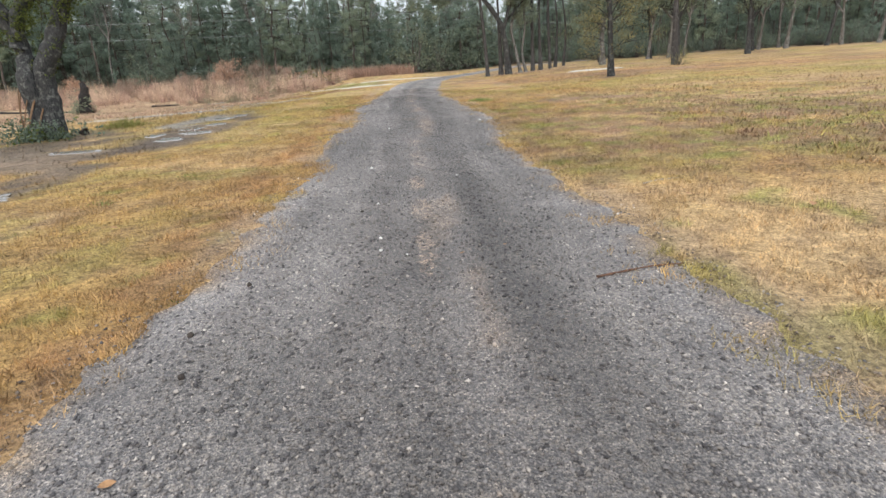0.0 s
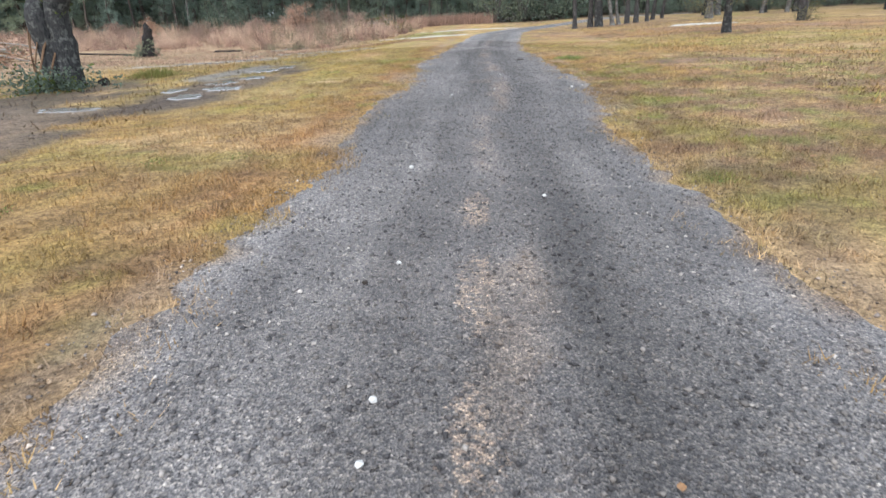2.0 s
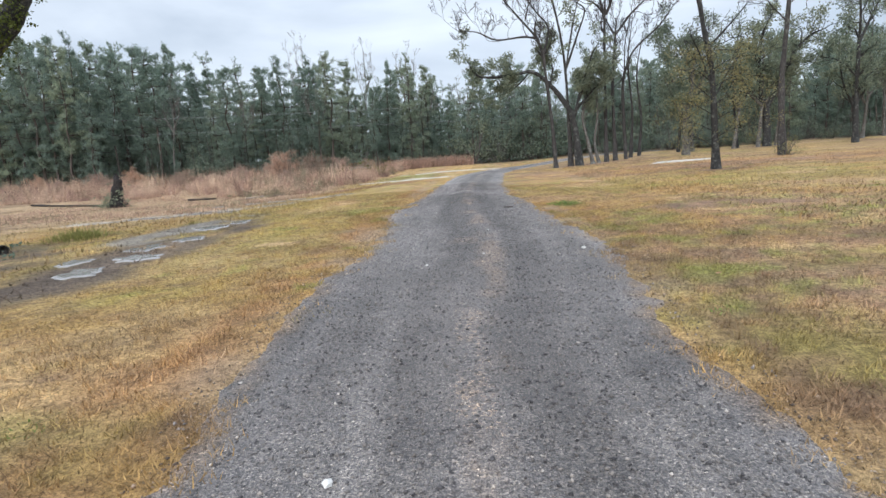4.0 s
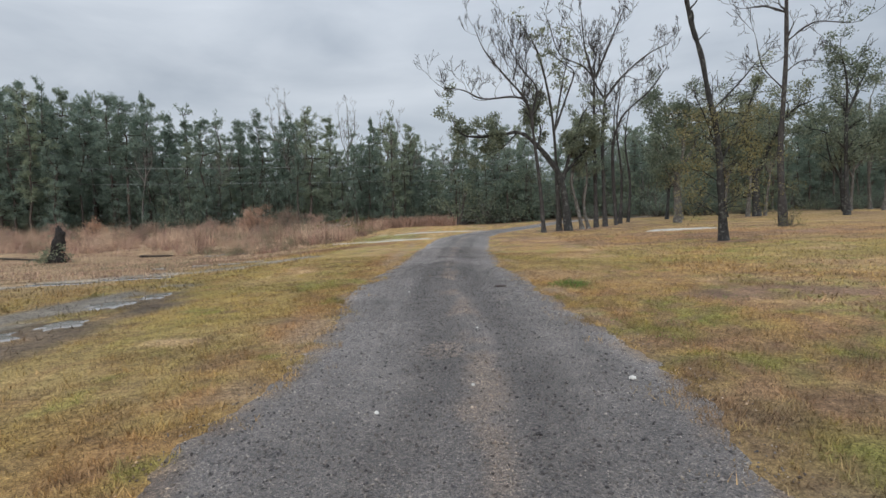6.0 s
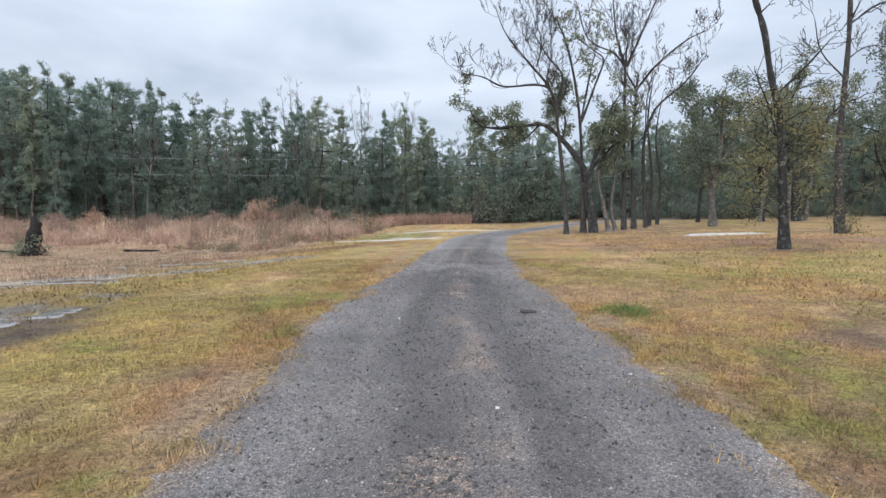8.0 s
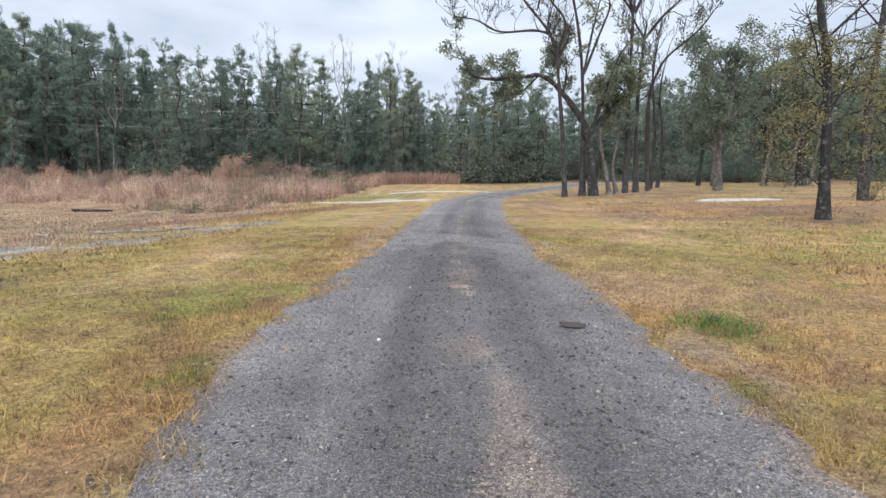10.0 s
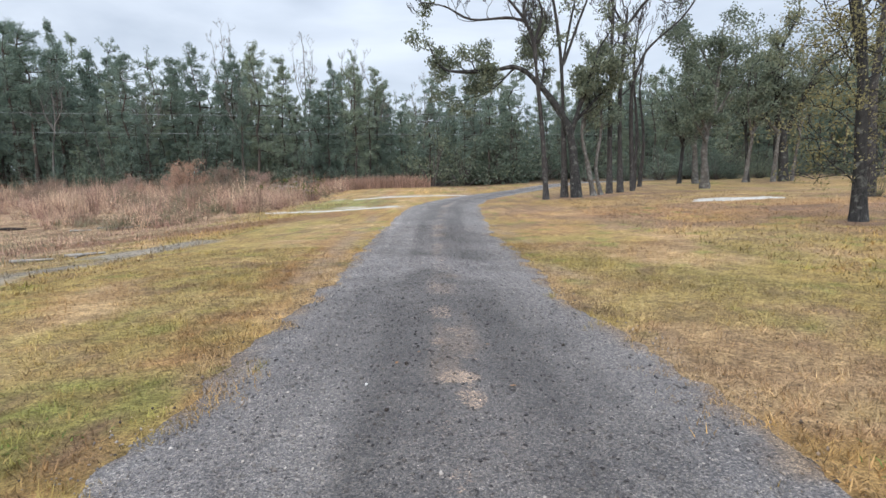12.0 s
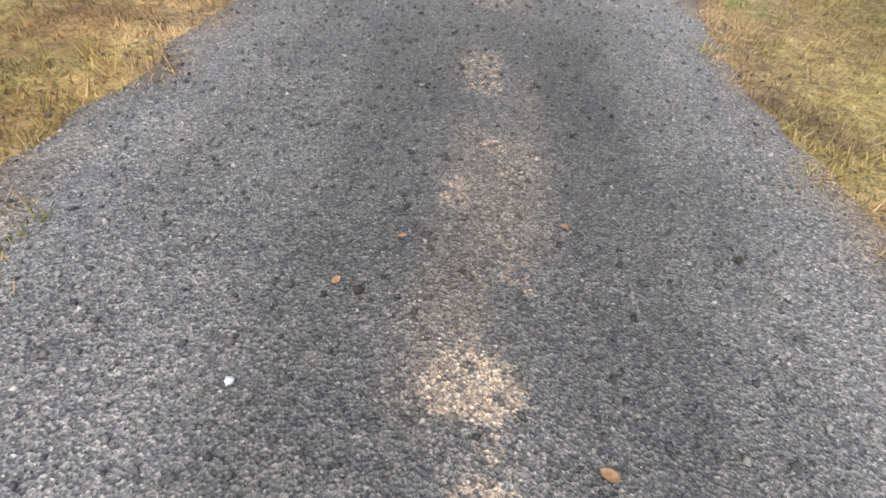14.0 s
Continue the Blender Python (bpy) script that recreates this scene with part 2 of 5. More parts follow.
# worn spots where sand shows between the stones
sandy = n.new("ShaderNodeMath")
sandy.operation = "ADD"
l.new(n["Attribute"].outputs["Alpha"], sandy.inputs[0])
l.new(noise_tex(n, l, where, 26, 5, 0.75), sandy.inputs[1])
c = mix(n, l, "MIX", ramp(n, l, sandy.outputs[0], [(0.86, (0, 0, 0)), (1.0, (0.85, 0.85, 0.85))]), tone, (0.44, 0.33, 0.245))
dust = noise_tex(n, l, where, 95, 6, 0.9)
c = mix(n, l, "MULTIPLY", 1.0, c, ramp(n, l, dust, [(0.30, (0.12, 0.12, 0.13)), (0.46, (0.66, 0.65, 0.65)), (0.56, (1.2, 1.19, 1.17)), (0.70, (2.2, 2.15, 2.08))]))
c = mix(n, l, "MULTIPLY", 0.8, c, ramp(n, l, sep.outputs[0], [(0.0, (0.3, 0.3, 0.33)), (0.5, (0.95, 0.95, 0.97)), (0.85, (1.25, 1.2, 1.1)), (1.0, (2.0, 1.93, 1.86))]))
c = mix(n, l, "MULTIPLY", 0.6, c, ramp(n, l, sep2.outputs[1], [(0.0, (0.4, 0.4, 0.42)), (0.5, (1, 1, 1)), (1.0, (1.9, 1.85, 1.75))]))
big = noise_tex(n, l, where, 2.5, 5, 0.6)
c = mix(n, l, "MULTIPLY", 0.7, c, ramp(n, l, big, [(0.3, (0.72, 0.72, 0.74)), (0.7, (1.25, 1.24, 1.22))]))
l.new(c, p.inputs["Base Color"])
bump(n, l, p, chips.outputs["Distance"], 0.9, 0.012)
p.inputs["Specular IOR Level"].default_value = 0.5

# loose stones
m_stone, n, l, p, tone = toned("crushed_stone", 0.7)
r = n.new("ShaderNodeNewGeometry").outputs["Random Per Island"]
c = mix(n, l, "MULTIPLY", 1.0, tone, ramp(n, l, r, [(0.0, (0.28, 0.28, 0.30)), (0.35, (0.66, 0.65, 0.67)), (0.6, (0.95, 0.90, 0.84)), (0.82, (1.2, 1.2, 1.22)), (0.95, (1.75, 1.66, 1.54)), (1.0, (3.0, 2.9, 2.7))]))
l.new(c, p.inputs["Base Color"])

m_dry = foliage("dry_sedge", (0.22, 0.15, 0.112), (0.54, 0.40, 0.29), through_light=0.15)
m_rust = foliage("russet_brush", (0.22, 0.145, 0.115), (0.47, 0.325, 0.25), through_light=0.15)
m_pine = foliage("pine_needles", (0.13, 0.175, 0.152), (0.30, 0.37, 0.285))
m_oakleaf = foliage("evergreen_oak_leaf", (0.10, 0.125, 0.098), (0.275, 0.315, 0.225))
m_yellowleaf = foliage("yellowing_leaf", (0.15, 0.14, 0.065), (0.34, 0.30, 0.145))
m_under = foliage("thicket_leaf", (0.10, 0.13, 0.108), (0.235, 0.28, 0.205))
m_ivy = foliage("ivy_leaf", (0.04, 0.06, 0.015), (0.17, 0.19, 0.05))
m_clump = foliage("yellow_green_grass", (0.15, 0.155, 0.045), (0.38, 0.36, 0.12))
m_weed = foliage("green_weed", (0.08, 0.14, 0.035), (0.27, 0.37, 0.10))
m_bark_oak = bark("oak_bark", (0.012, 0.012, 0.012), (0.055, 0.053, 0.051), lichen=0.22)
m_bark_fork = bark("mossy_oak_bark", (0.014, 0.015, 0.016), (0.07, 0.07, 0.07), lichen=0.26, scale=1.6)
m_bark_lichen = bark("lichen_bark", (0.05, 0.045, 0.04), (0.17, 0.155, 0.14), lichen=0.6)
m_bark_bare = bark("bare_bark", (0.020, 0.018, 0.017), (0.075, 0.068, 0.065), lichen=0.12)
m_bark_grey = bark("pale_grey_bark", (0.10, 0.09, 0.08), (0.25, 0.23, 0.21))
m_bark_pine = bark("pine_bark", (0.045, 0.036, 0.03), (0.13, 0.105, 0.088))
m_twig = plain("grey_twig", (0.07, 0.06, 0.055), (0.15, 0.13, 0.115), 3)
m_char = bark("charred_wood", (0.010, 0.009, 0.009), (0.05, 0.042, 0.038))
m_sand = plain("pale_sand", (0.38, 0.35, 0.305), (0.60, 0.57, 0.52), 6, 0.95, 0.02)
m_soil = plain("dark_soil", (0.025, 0.02, 0.017), (0.07, 0.055, 0.045), 18, 0.9, 0.02)
m_mudclod = plain("brown_mud", (0.055, 0.041, 0.036), (0.095, 0.073, 0.064), 30, 0.9, 0.006)
m_brownleaf = plain("brown_leaf", (0.22, 0.11, 0.05), (0.42, 0.24, 0.12), 60, 0.7, 0.002)
m_pale = plain("pale_stone", (0.45, 0.43, 0.40), (0.72, 0.70, 0.66), 40, 0.85, 0.004)
m_stick = plain("dead_stick", (0.10, 0.055, 0.03), (0.24, 0.15, 0.09), 40, 0.85, 0.003)
m_redstick = plain("bark_stick", (0.06, 0.03, 0.02), (0.16, 0.085, 0.055), 40, 0.85, 0.003)
m_greywood = plain("weathered_wood", (0.20, 0.18, 0.16), (0.40, 0.37, 0.33), 14, 0.9, 0.01)
m_wire = plain("cable_grey", (0.26, 0.27, 0.28), (0.34, 0.35, 0.36), 2, 0.5, 0.001)
m_water, n, l, p = node_material("puddle_water", 0.1)
# pale base colour: silt, with the sky's reflection painted in
p.inputs["Base Color"].default_value = (0.27, 0.25, 0.23, 1)
p.inputs["Specular IOR Level"].default_value = 0.5
ripple = noise_tex(n, l, place(n), 9, 3)
bump(n, l, p, ripple, 0.25, 0.02)

# ---- the lie of colours: turf, bare soil, sand ----
STRAW = np.array((0.53, 0.37, 0.205))
GOLD = np.array((0.44, 0.28, 0.108))
OLIVE = np.array((0.345, 0.275, 0.09))
GREEN = np.array((0.235, 0.245, 0.062))
RUST = np.array((0.42, 0.235, 0.115))
BROWN = np.array((0.19, 0.12, 0.085))
MUD = np.array((0.18, 0.137, 0.108))
SAND = np.array((0.44, 0.40, 0.35))


def blob(x, y, cx, cy, rx, ry, seed=0):
    """1 inside an uneven patch, 0 outside."""
    d = np.hypot((x - cx) / rx, (y - cy) / ry) + 0.9 * (fbm(x * 1.1, y * 1.1, seed + 11, 3) - 0.5)
    return 1 - S(d, 0.65, 1.15)


def along(x, y, ax, ay, bx, by, half, seed=0):
    """1 on an uneven strip from a to b."""
    t = np.clip(((x - ax) * (bx - ax) + (y - ay) * (by - ay)) / ((bx - ax) ** 2 + (by - ay) ** 2), 0, 1)
    d = np.hypot(x - ax - t * (bx - ax), y - ay - t * (by - ay)) / half + 0.9 * (fbm(x * 0.9, y * 0.9, seed + 5, 3) - 0.5)
    return 1 - S(d, 0.6, 1.2)


def lay(c, w, colour):
    w = np.clip(w, 0, 1)[:, None]
    return c * (1 - w) + colour * w


def land_tone(x, y):
    """Colour of the land and how bare it is, 0 to 1."""
    x, y = np.asarray(x, float), np.asarray(y, float)
    a, b, d = fbm(x * 0.35, y * 0.35, 1), fbm(x * 0.9, y * 0.9, 2), fbm(x * 2.6, y * 2.6, 4, 3)
    c = np.tile(GOLD, (len(x), 1))
    c = lay(c, S(a, 0.45, 0.65) * 0.8, STRAW)
    c = lay(c, S(b, 0.52, 0.68) * 0.75, OLIVE)
    # left of the drive: golden close by, yellow-green further on
    left = S(-x, 1.2, 2.0)
    c = lay(c, left * S(y, 8, 14) * (1 - S(y, 36, 44)) * S(fbm(x * 0.8, y * 0.35, 21), 0.28, 0.52) * 0.62, OLIVE)
    c = lay(c, left * (1 - S(-x, 2.0, 2.6)) * S(d, 0.3, 0.55) * 0.75, RUST * 0.9)
    # right of the drive: pale straw, then olive, straw band, rust beyond
    right = S(x, 1.3, 2.2)
    c = lay(c, right * (1 - S(y, 4, 6.5)) * 0.8, STRAW)
    c = lay(c, right * S(y, 5, 7) * (1 - S(y, 11, 15)) * S(b, 0.30, 0.5) * 0.85, OLIVE * 0.85)
    c = lay(c, right * S(y, 6, 8) * (1 - S(y, 12, 16)) * S(fbm(x * 1.6, y * 2.2, 23), 0.44, 0.58) * 0.7, BROWN * 1.2)
    c = lay(c, right * S(y, 26, 31) * (1 - S(y, 34, 40)) * S(x, 1, 4) * S(fbm(x * 0.3, y * 0.5, 25), 0.2, 0.5) * 0.85, RUST)
    c = lay(c, right * S(y, 14, 17) * (1 - S(y, 24, 28)) * S(fbm(x * 0.4, y * 0.9, 26), 0.5, 0.65) * 0.6, OLIVE)
    c = lay(c, S(x, 4, 8) * S(y, 36, 42) * 0.6, np.array((0.43, 0.30, 0.13)))
    c = lay(c, right * S(y, 15, 19) * (1 - S(y, 44, 56)) * S(fbm(x * 0.7, y * 1.3, 27, 3), 0.3, 0.6) * 0.35, np.array((0.34, 0.215, 0.10)))
    c = lay(c, right * S(y, 20.5, 23) * (1 - S(y, 28, 31)) * S(b, 0.3, 0.55) * 0.6, OLIVE)
    c = lay(c, right * S(y, 24, 30) * S(fbm(x * 0.5, y * 0.8, 28, 3), 0.45, 0.62) * 0.55, BROWN * 1.35)
    # green tufts
    c = lay(c, S(fbm(x * 1.7, y * 1.7, 31, 3), 0.67, 0.77) * 0.7, GREEN)
    c = lay(c, right * S(y, 5, 7) * (1 - S(y, 16, 20)) * S(fbm(x * 1.3, y * 1.9, 32, 3), 0.55, 0.68) * 0.7, GREEN)
    c = lay(c, blob(x, y, -2.4, 19.2, 0.6, 0.9, 1) * 0.7, GREEN)
    c = lay(c, blob(x, y, 2.5, 14.4, 0.6, 0.6, 2) * 0.6, GREEN)
    c = lay(c, blob(x, y, -3.6, 44, 2.6, 5.5, 3) * 0.8, np.array((0.25, 0.27, 0.10)))
    # russet dead clumps among the green on the right, tawny ones on the left
    c = lay(c, right * S(y, 4, 7) * (1 - S(y, 17, 23)) * S(fbm(x * 4.2, y * 4.2, 37, 3), 0.46, 0.6) * 0.62, np.array((0.30, 0.175, 0.11)))
    c = lay(c, left * S(fbm(x * 4.6, y * 4.6, 38, 3), 0.5, 0.64) * 0.5, np.array((0.34, 0.20, 0.085)))
    c = lay(c, S(fbm(x * 7.5, y * 7.5, 39, 2), 0.58, 0.72) * 0.35, BROWN)
    # small worn spots in the turf
    spots = S(d, 0.66, 0.78) * S(b, 0.4, 0.6)
    c = lay(c, spots * 0.6, BROWN)
    # rough field on the left: litter and dirt
    field = S(-x, 5.8, 8.5) * S(y, 17, 23)
    field = np.maximum(field, S(-x, 9, 13) * S(y, 8, 14))
    c = lay(c, field * 0.85, lerp_tone(d, np.array((0.23, 0.15, 0.095)), np.array((0.45, 0.32, 0.205))))
    bare = field * 0.6
    edge = along(x, y, -9.5, 29.5, -3.5, 36.5, 1.1, 5)
    c = lay(c, edge * 0.8, np.array((0.22, 0.115, 0.065)))
    # soil round the forked oak and the old wheel track with puddles
    for w, colour in (
        (blob(x, y, -8.6, 13.2, 2.6, 2.6, 6), MUD * 0.72),
        (blob(x, y, -6.6, 10.4, 2.4, 1.3, 6), MUD * 1.15),
        (along(x, y, -5.6, 6.2, -5.2, 13.6, 0.55, 7), MUD * 0.8),
        (along(x, y, -5.3, 11.5, -5.4, 18.2, 0.95, 8), MUD * 0.75),
        (along(x, y, -6.2, 15.5, -5.6, 19.5, 0.55, 8), SAND * 0.62),
        (along(x, y, -10.5, 20.4, -6.4, 24.0, 0.75, 9), SAND * 0.85),
        (along(x, y, -6.6, 24.0, -5.2, 29.0, 0.55, 9), SAND * 0.6),
        (blob(x, y, -2.2, 15.4, 0.65, 0.28, 10), BROWN),
        (blob(x, y, -3.1, 14.3, 0.4, 0.22, 10), STRAW * 1.1),
        (along(x, y, -6.2, 39.2, -1.0, 40.6, 0.42, 12), SAND * 1.35),
        (along(x, y, -4.6, 48.5, 1.2, 50.5, 0.5, 13), SAND * 1.35),
        (blob(x, y, 15.2, 33.0, 5.5, 1.2, 14), BROWN * 1.3),
        (blob(x, y, 10.6, 29.0, 1.2, 0.9, 15), BROWN),
        (blob(x, y, 5.6, 16.8, 1.8, 0.7, 16), BROWN * 1.25),
        (blob(x, y, 10.0, 44.5, 5.5, 1.6, 17), BROWN * 1.3),
    ):
        w = w * S(fbm(x * 1.5, y * 1.0, 47, 4), 0.30, 0.52)
        c = lay(c, w * 0.9, colour * (0.62 + 0.76 * fbm(x * 2.3, y * 2.3, 45, 3))[:, None])
        bare = np.maximum(bare, w * S(fbm(x * 1.9, y * 1.9, 46, 3), 0.25, 0.45))
    # mottling of the sward
    c = c * (0.66 + 0.68 * fbm(x * 3.7, y * 3.7, 35, 3))[:, None] * (0.8 + 0.4 * fbm(x * 0.55, y * 0.8, 36, 3))[:, None]
    # sandy rim beside the gravel
    rim = (1 - S(np.abs(np.abs(x - 0.12) - 1.75), 0.1, 0.35)) * S(fbm(x * 1.2, y * 0.8, 41, 3), 0.5, 0.66) * (1 - S(y, 34, 38))
    c = lay(c, rim * 0.6, np.array((0.34, 0.25, 0.18)))
    bare = np.maximum(bare, rim * 0.8)
    # forest floor
    c = lay(c, S(y, 62, 70), np.array((0.11, 0.075, 0.045)))
    return c, bare


def lerp_tone(k, a, b):
    k = S(k, 0.35, 0.65)[:, None]
    return a * (1 - k) + b * k


# ---- ground: one sheet to the horizon ----
def spaced(dense0, dense1, step, low, high, factor=1.07):
    mid = list(np.arange(dense0, dense1, step))
    d, v = step, mid[-1]
    while v < high:
        d *= factor
        v += d
        mid.append(v)
    d, v = step, mid[0]
    while v > low:
        d *= factor
        v -= d
        mid.insert(0, v)
    return np.array(mid)


def sheet(xs, ys):
    X, Y = np.meshgrid(xs, ys)
    w = len(xs)
    i = np.arange((len(ys) - 1) * w).reshape(-1, w)[:, :-1].ravel()
    F = np.vstack([np.stack([i, i + 1, i + w + 1], 1), np.stack([i, i + w + 1, i + w], 1)])
    return X.ravel(), Y.ravel(), F


gx, gy, gf = sheet(spaced(-10, 8, 0.18, -900, 900), spaced(-2, 28, 0.2, -700, 1200))
g_tone, _ = land_tone(gx, gy)
ground = new("ground", tri_mesh("ground", np.stack([gx, gy, height(gx, gy)], 1), gf, m_ground, g_tone, smooth=True))
tagged(ground, "dormant tan and olive lawn with muddy bare strips", "ground", kind="structure")


# ---- gravel drive ----
EDGE_Y = [-8, 2.6, 3.3, 4.9, 7.6, 8.6, 9.6, 11.4, 12.2, 13.2, 14.6, 16, 18.8, 20, 21.7, 24, 29, 34, 40, 45, 50, 56, 62, 66, 69]
EDGE_LEFT = [-1.8, -1.82, -1.64, -1.58, -1.4, -1.5, -1.58, -1.7, -1.52, -1.42, -1.4, -1.6, -1.75, -1.64, -1.42, -1.28, -1.12, -1.0, -0.5, 0.75, 2.9, 6.4, 10.2, 15.0, 20.0]
EDGE_RIGHT = [1.85, 1.8, 1.72, 1.74, 1.58, 1.56, 1.6, 1.85, 1.92, 1.93, 1.88, 1.76, 1.7, 1.68, 1.4, 1.62, 1.62, 2.05, 2.5, 3.6, 6.0, 9.8, 14.0, 19.5, 26.0]


def drive_centre(y):
    return 0.5 * (np.interp(y, EDGE_Y, EDGE_LEFT) + np.interp(y, EDGE_Y, EDGE_RIGHT))


def drive_half(y):
    return 0.5 * (np.interp(y, EDGE_Y, EDGE_RIGHT) - np.interp(y, EDGE_Y, EDGE_LEFT))


def drive_ragged(y, side):
    """Unevenness of one edge."""
    s = 50 + 9 * side
    return 0.20 * (fbm(y * 0.9, y * 0 + 3.3, s, 3) - 0.5) + 0.22 * (fbm(y * 3.6, y * 0 + 1.7, s + 3, 3) - 0.5)


def drive_u(x, y):
    """Across the drive: -1 and 1 at its edges."""
    d = np.asarray(x) - drive_centre(y)
    return np.where(d < 0, d / (drive_half(y) + drive_ragged(y, 0)), d / (drive_half(y) + drive_ragged(y, 1)))


def gravel_tone(u, x, y):
    dark, grey, blue = np.array((0.132, 0.121, 0.115)), np.array((0.206, 0.189, 0.180)), np.array((0.268, 0.253, 0.247))
    c = np.tile(grey, (len(u), 1))
    wob = 0.25 * (fbm(x * 1.2, y * 0.5, 61, 3) - 0.5)
    c = lay(c, (1 - S(np.abs(u - 0.02 + wob), 0.25, 0.55)) * 0.4, dark * 1.15)
    c = lay(c, (1 - S(np.abs(u - 0.36 + wob), 0.08, 0.3)) * 0.7, dark)
    c = lay(c, (1 - S(np.abs(u + 0.22 + wob), 0.06, 0.2)) * 0.6, dark)
    c = lay(c, S(np.abs(u + wob), 0.6, 0.9) * 0.75, blue)
    c = lay(c, (1 - S(np.abs(u - 0.06 + wob * 0.6), 0.06, 0.17)) * S(fbm(x * 2.6, y * 1.5, 63, 4), 0.5, 0.66) * 0.55, np.array((0.32, 0.25, 0.195)))
    for at in (-0.5, 0.6):
        c = lay(c, (1 - S(np.abs(u - at + wob * 0.7), 0.05, 0.22)) * 0.35, np.array((0.245, 0.231, 0.221)))
    c = lay(c, S(np.abs(u), 0.86, 1.0) * S(fbm(x * 1.3, y * 1.3, 67, 3), 0.5, 0.65) * 0.6, np.array((0.30, 0.21, 0.14)))
    c = lay(c, S(fbm(x * 0.8, y * 0.45, 69, 3), 0.52, 0.7) * 0.35, dark)
    # streaks drawn out along the wheel tracks
    # the lift past y 20 paints in the sky's grazing sheen
    c = c * (0.66 + 0.54 * fbm(u * 7.0, y * 0.22, 72, 3) + 0.16 * S(y, 20, 30))[:, None]
    c = c * (0.74 + 0.56 * fbm(x * 1.1, y * 0.8, 75, 3))[:, None] * 0.95
    # a paler stretch of fine dust across the drive
    c = lay(c, S(y, 21.5, 23.5) * (1 - S(y, 25.5, 28)) * S(fbm(x * 0.9, y * 0.9, 76, 3), 0.3, 0.55) * 0.6, np.array((0.29, 0.27, 0.262)))
    # soil, litter and flattened straw where the gravel thins out
    thin = S(np.abs(u), 0.80, 1.0) * S(fbm(x * 3.4, y * 3.4, 73, 3), 0.36, 0.62)
    c = lay(c, thin * 0.75, lerp_tone(fbm(x * 6.0, y * 6.0, 74, 2), np.array((0.17, 0.115, 0.075)), np.array((0.33, 0.225, 0.125))))
    return c


def sandiness(x, y):
    """Where the crown has worn through to sand, 0 to 1."""
    w = 0.37 * (1 - S(np.abs(x - drive_centre(y)), 0.08, 0.3)) * S(fbm(x * 1.5, y * 0.8, 63, 3), 0.4, 0.6)
    for cx, cy, rx, ry, k in ((0.08, 19.68, 0.22, 0.20, 0.52), (0.14, 19.35, 0.14, 0.34, 0.48), (0.22, 20.12, 0.10, 0.16, 0.42), (0.0, 20.46, 0.12, 0.16, 0.42), (0.13, 20.8, 0.12, 0.12, 0.42), (0.05, 21.4, 0.16, 0.35, 0.42),
                              (0.02, 3.7, 0.2, 0.7, 0.42), (0.02, 5.2, 0.16, 0.6, 0.4), (0.0, 6.3, 0.16, 0.5, 0.42), (0.0, 13.6, 0.3, 0.4, 0.38)):
        w = np.maximum(w, k * blob(x, y, cx, cy, rx, ry, 18))
    return w


def drive_lift(u, x, y):
    """Height of the gravel over the ground: a low crown with two worn wheel tracks."""
    z = 0.026 * (1 - np.abs(u) ** 3) - 0.008
    z = z - 0.012 * np.exp(-((u - 0.42) / 0.16) ** 2) - 0.012 * np.exp(-((u + 0.42) / 0.16) ** 2)
    return z + 0.006 * (fbm(x * 6, y * 6, 71, 2) - 0.5)


dy = spaced(-3, 30, 0.07, -8, 68, 1.02)
du = np.linspace(-1, 1, 45)
UU, YY = np.meshgrid(du, dy)
uu, yy = UU.ravel(), YY.ravel()
dx = drive_centre(yy) + np.where(uu < 0, uu * (drive_half(yy) + drive_ragged(yy, 0)), uu * (drive_half(yy) + drive_ragged(yy, 1)))
dz = height(dx, yy) + drive_lift(uu, dx, yy) + 0.006
_, _, df = sheet(du, dy)
road = new("road", tri_mesh("road", np.stack([dx, yy, dz], 1), df, m_road, gravel_tone(uu, dx, yy), smooth=True, alpha=sandiness(dx, yy)))
tagged(road, "grey crushed-gravel drive with worn wheel tracks", "gravel drive", kind="structure")

# loose stones on the near part of the drive
rng = np.random.default_rng(5)
count = 95000
sy = 0.6 + 31.0 * rng.random(count) ** 1.55
su = rng.uniform(-1, 1, count)
su = np.where(np.abs(su) > 0.9, su * (1 + 0.16 * rng.random(count) ** 2.0), su)
sx = drive_centre(sy) + su * (drive_half(sy) + np.where(su < 0, drive_ragged(sy, 0), drive_ragged(sy, 1)))
size = 0.0038 + 0.0098 * rng.random(count) ** 3.0
sz = height(sx, sy) + np.where(np.abs(su) < 1, drive_lift(su, sx, sy), 0) + 0.006 + size * 0.35
octa = np.array([(1, 0, 0), (-1, 0, 0), (0, 1, 0), (0, -1, 0), (0, 0, 1), (0, 0, -1)], float)
octf = np.array([(0, 2, 4), (2, 1, 4), (1, 3, 4), (3, 0, 4), (2, 0, 5), (1, 2, 5), (3, 1, 5), (0, 3, 5)])
shape = octa[None] * rng.uniform(0.6, 1.35, (count, 6, 1)) + rng.normal(0, 0.18, (count, 6, 3))
shape *= (size[:, None] * rng.uniform(0.7, 1.3, (count, 3)))[:, None, :] * np.array((1, 1, 0.75))
turn = rng.uniform(0, 6.28, count)
ct, st = np.cos(turn)[:, None], np.sin(turn)[:, None]
shape = np.stack([shape[:, :, 0] * ct - shape[:, :, 1] * st, shape[:, :, 0] * st + shape[:, :, 1] * ct, shape[:, :, 2]], 2)
SV = (shape + np.stack([sx, sy, sz], 1)[:, None, :]).reshape(-1, 3)
SF = (octf[None] + 6 * np.arange(count)[:, None, None]).reshape(-1, 3)
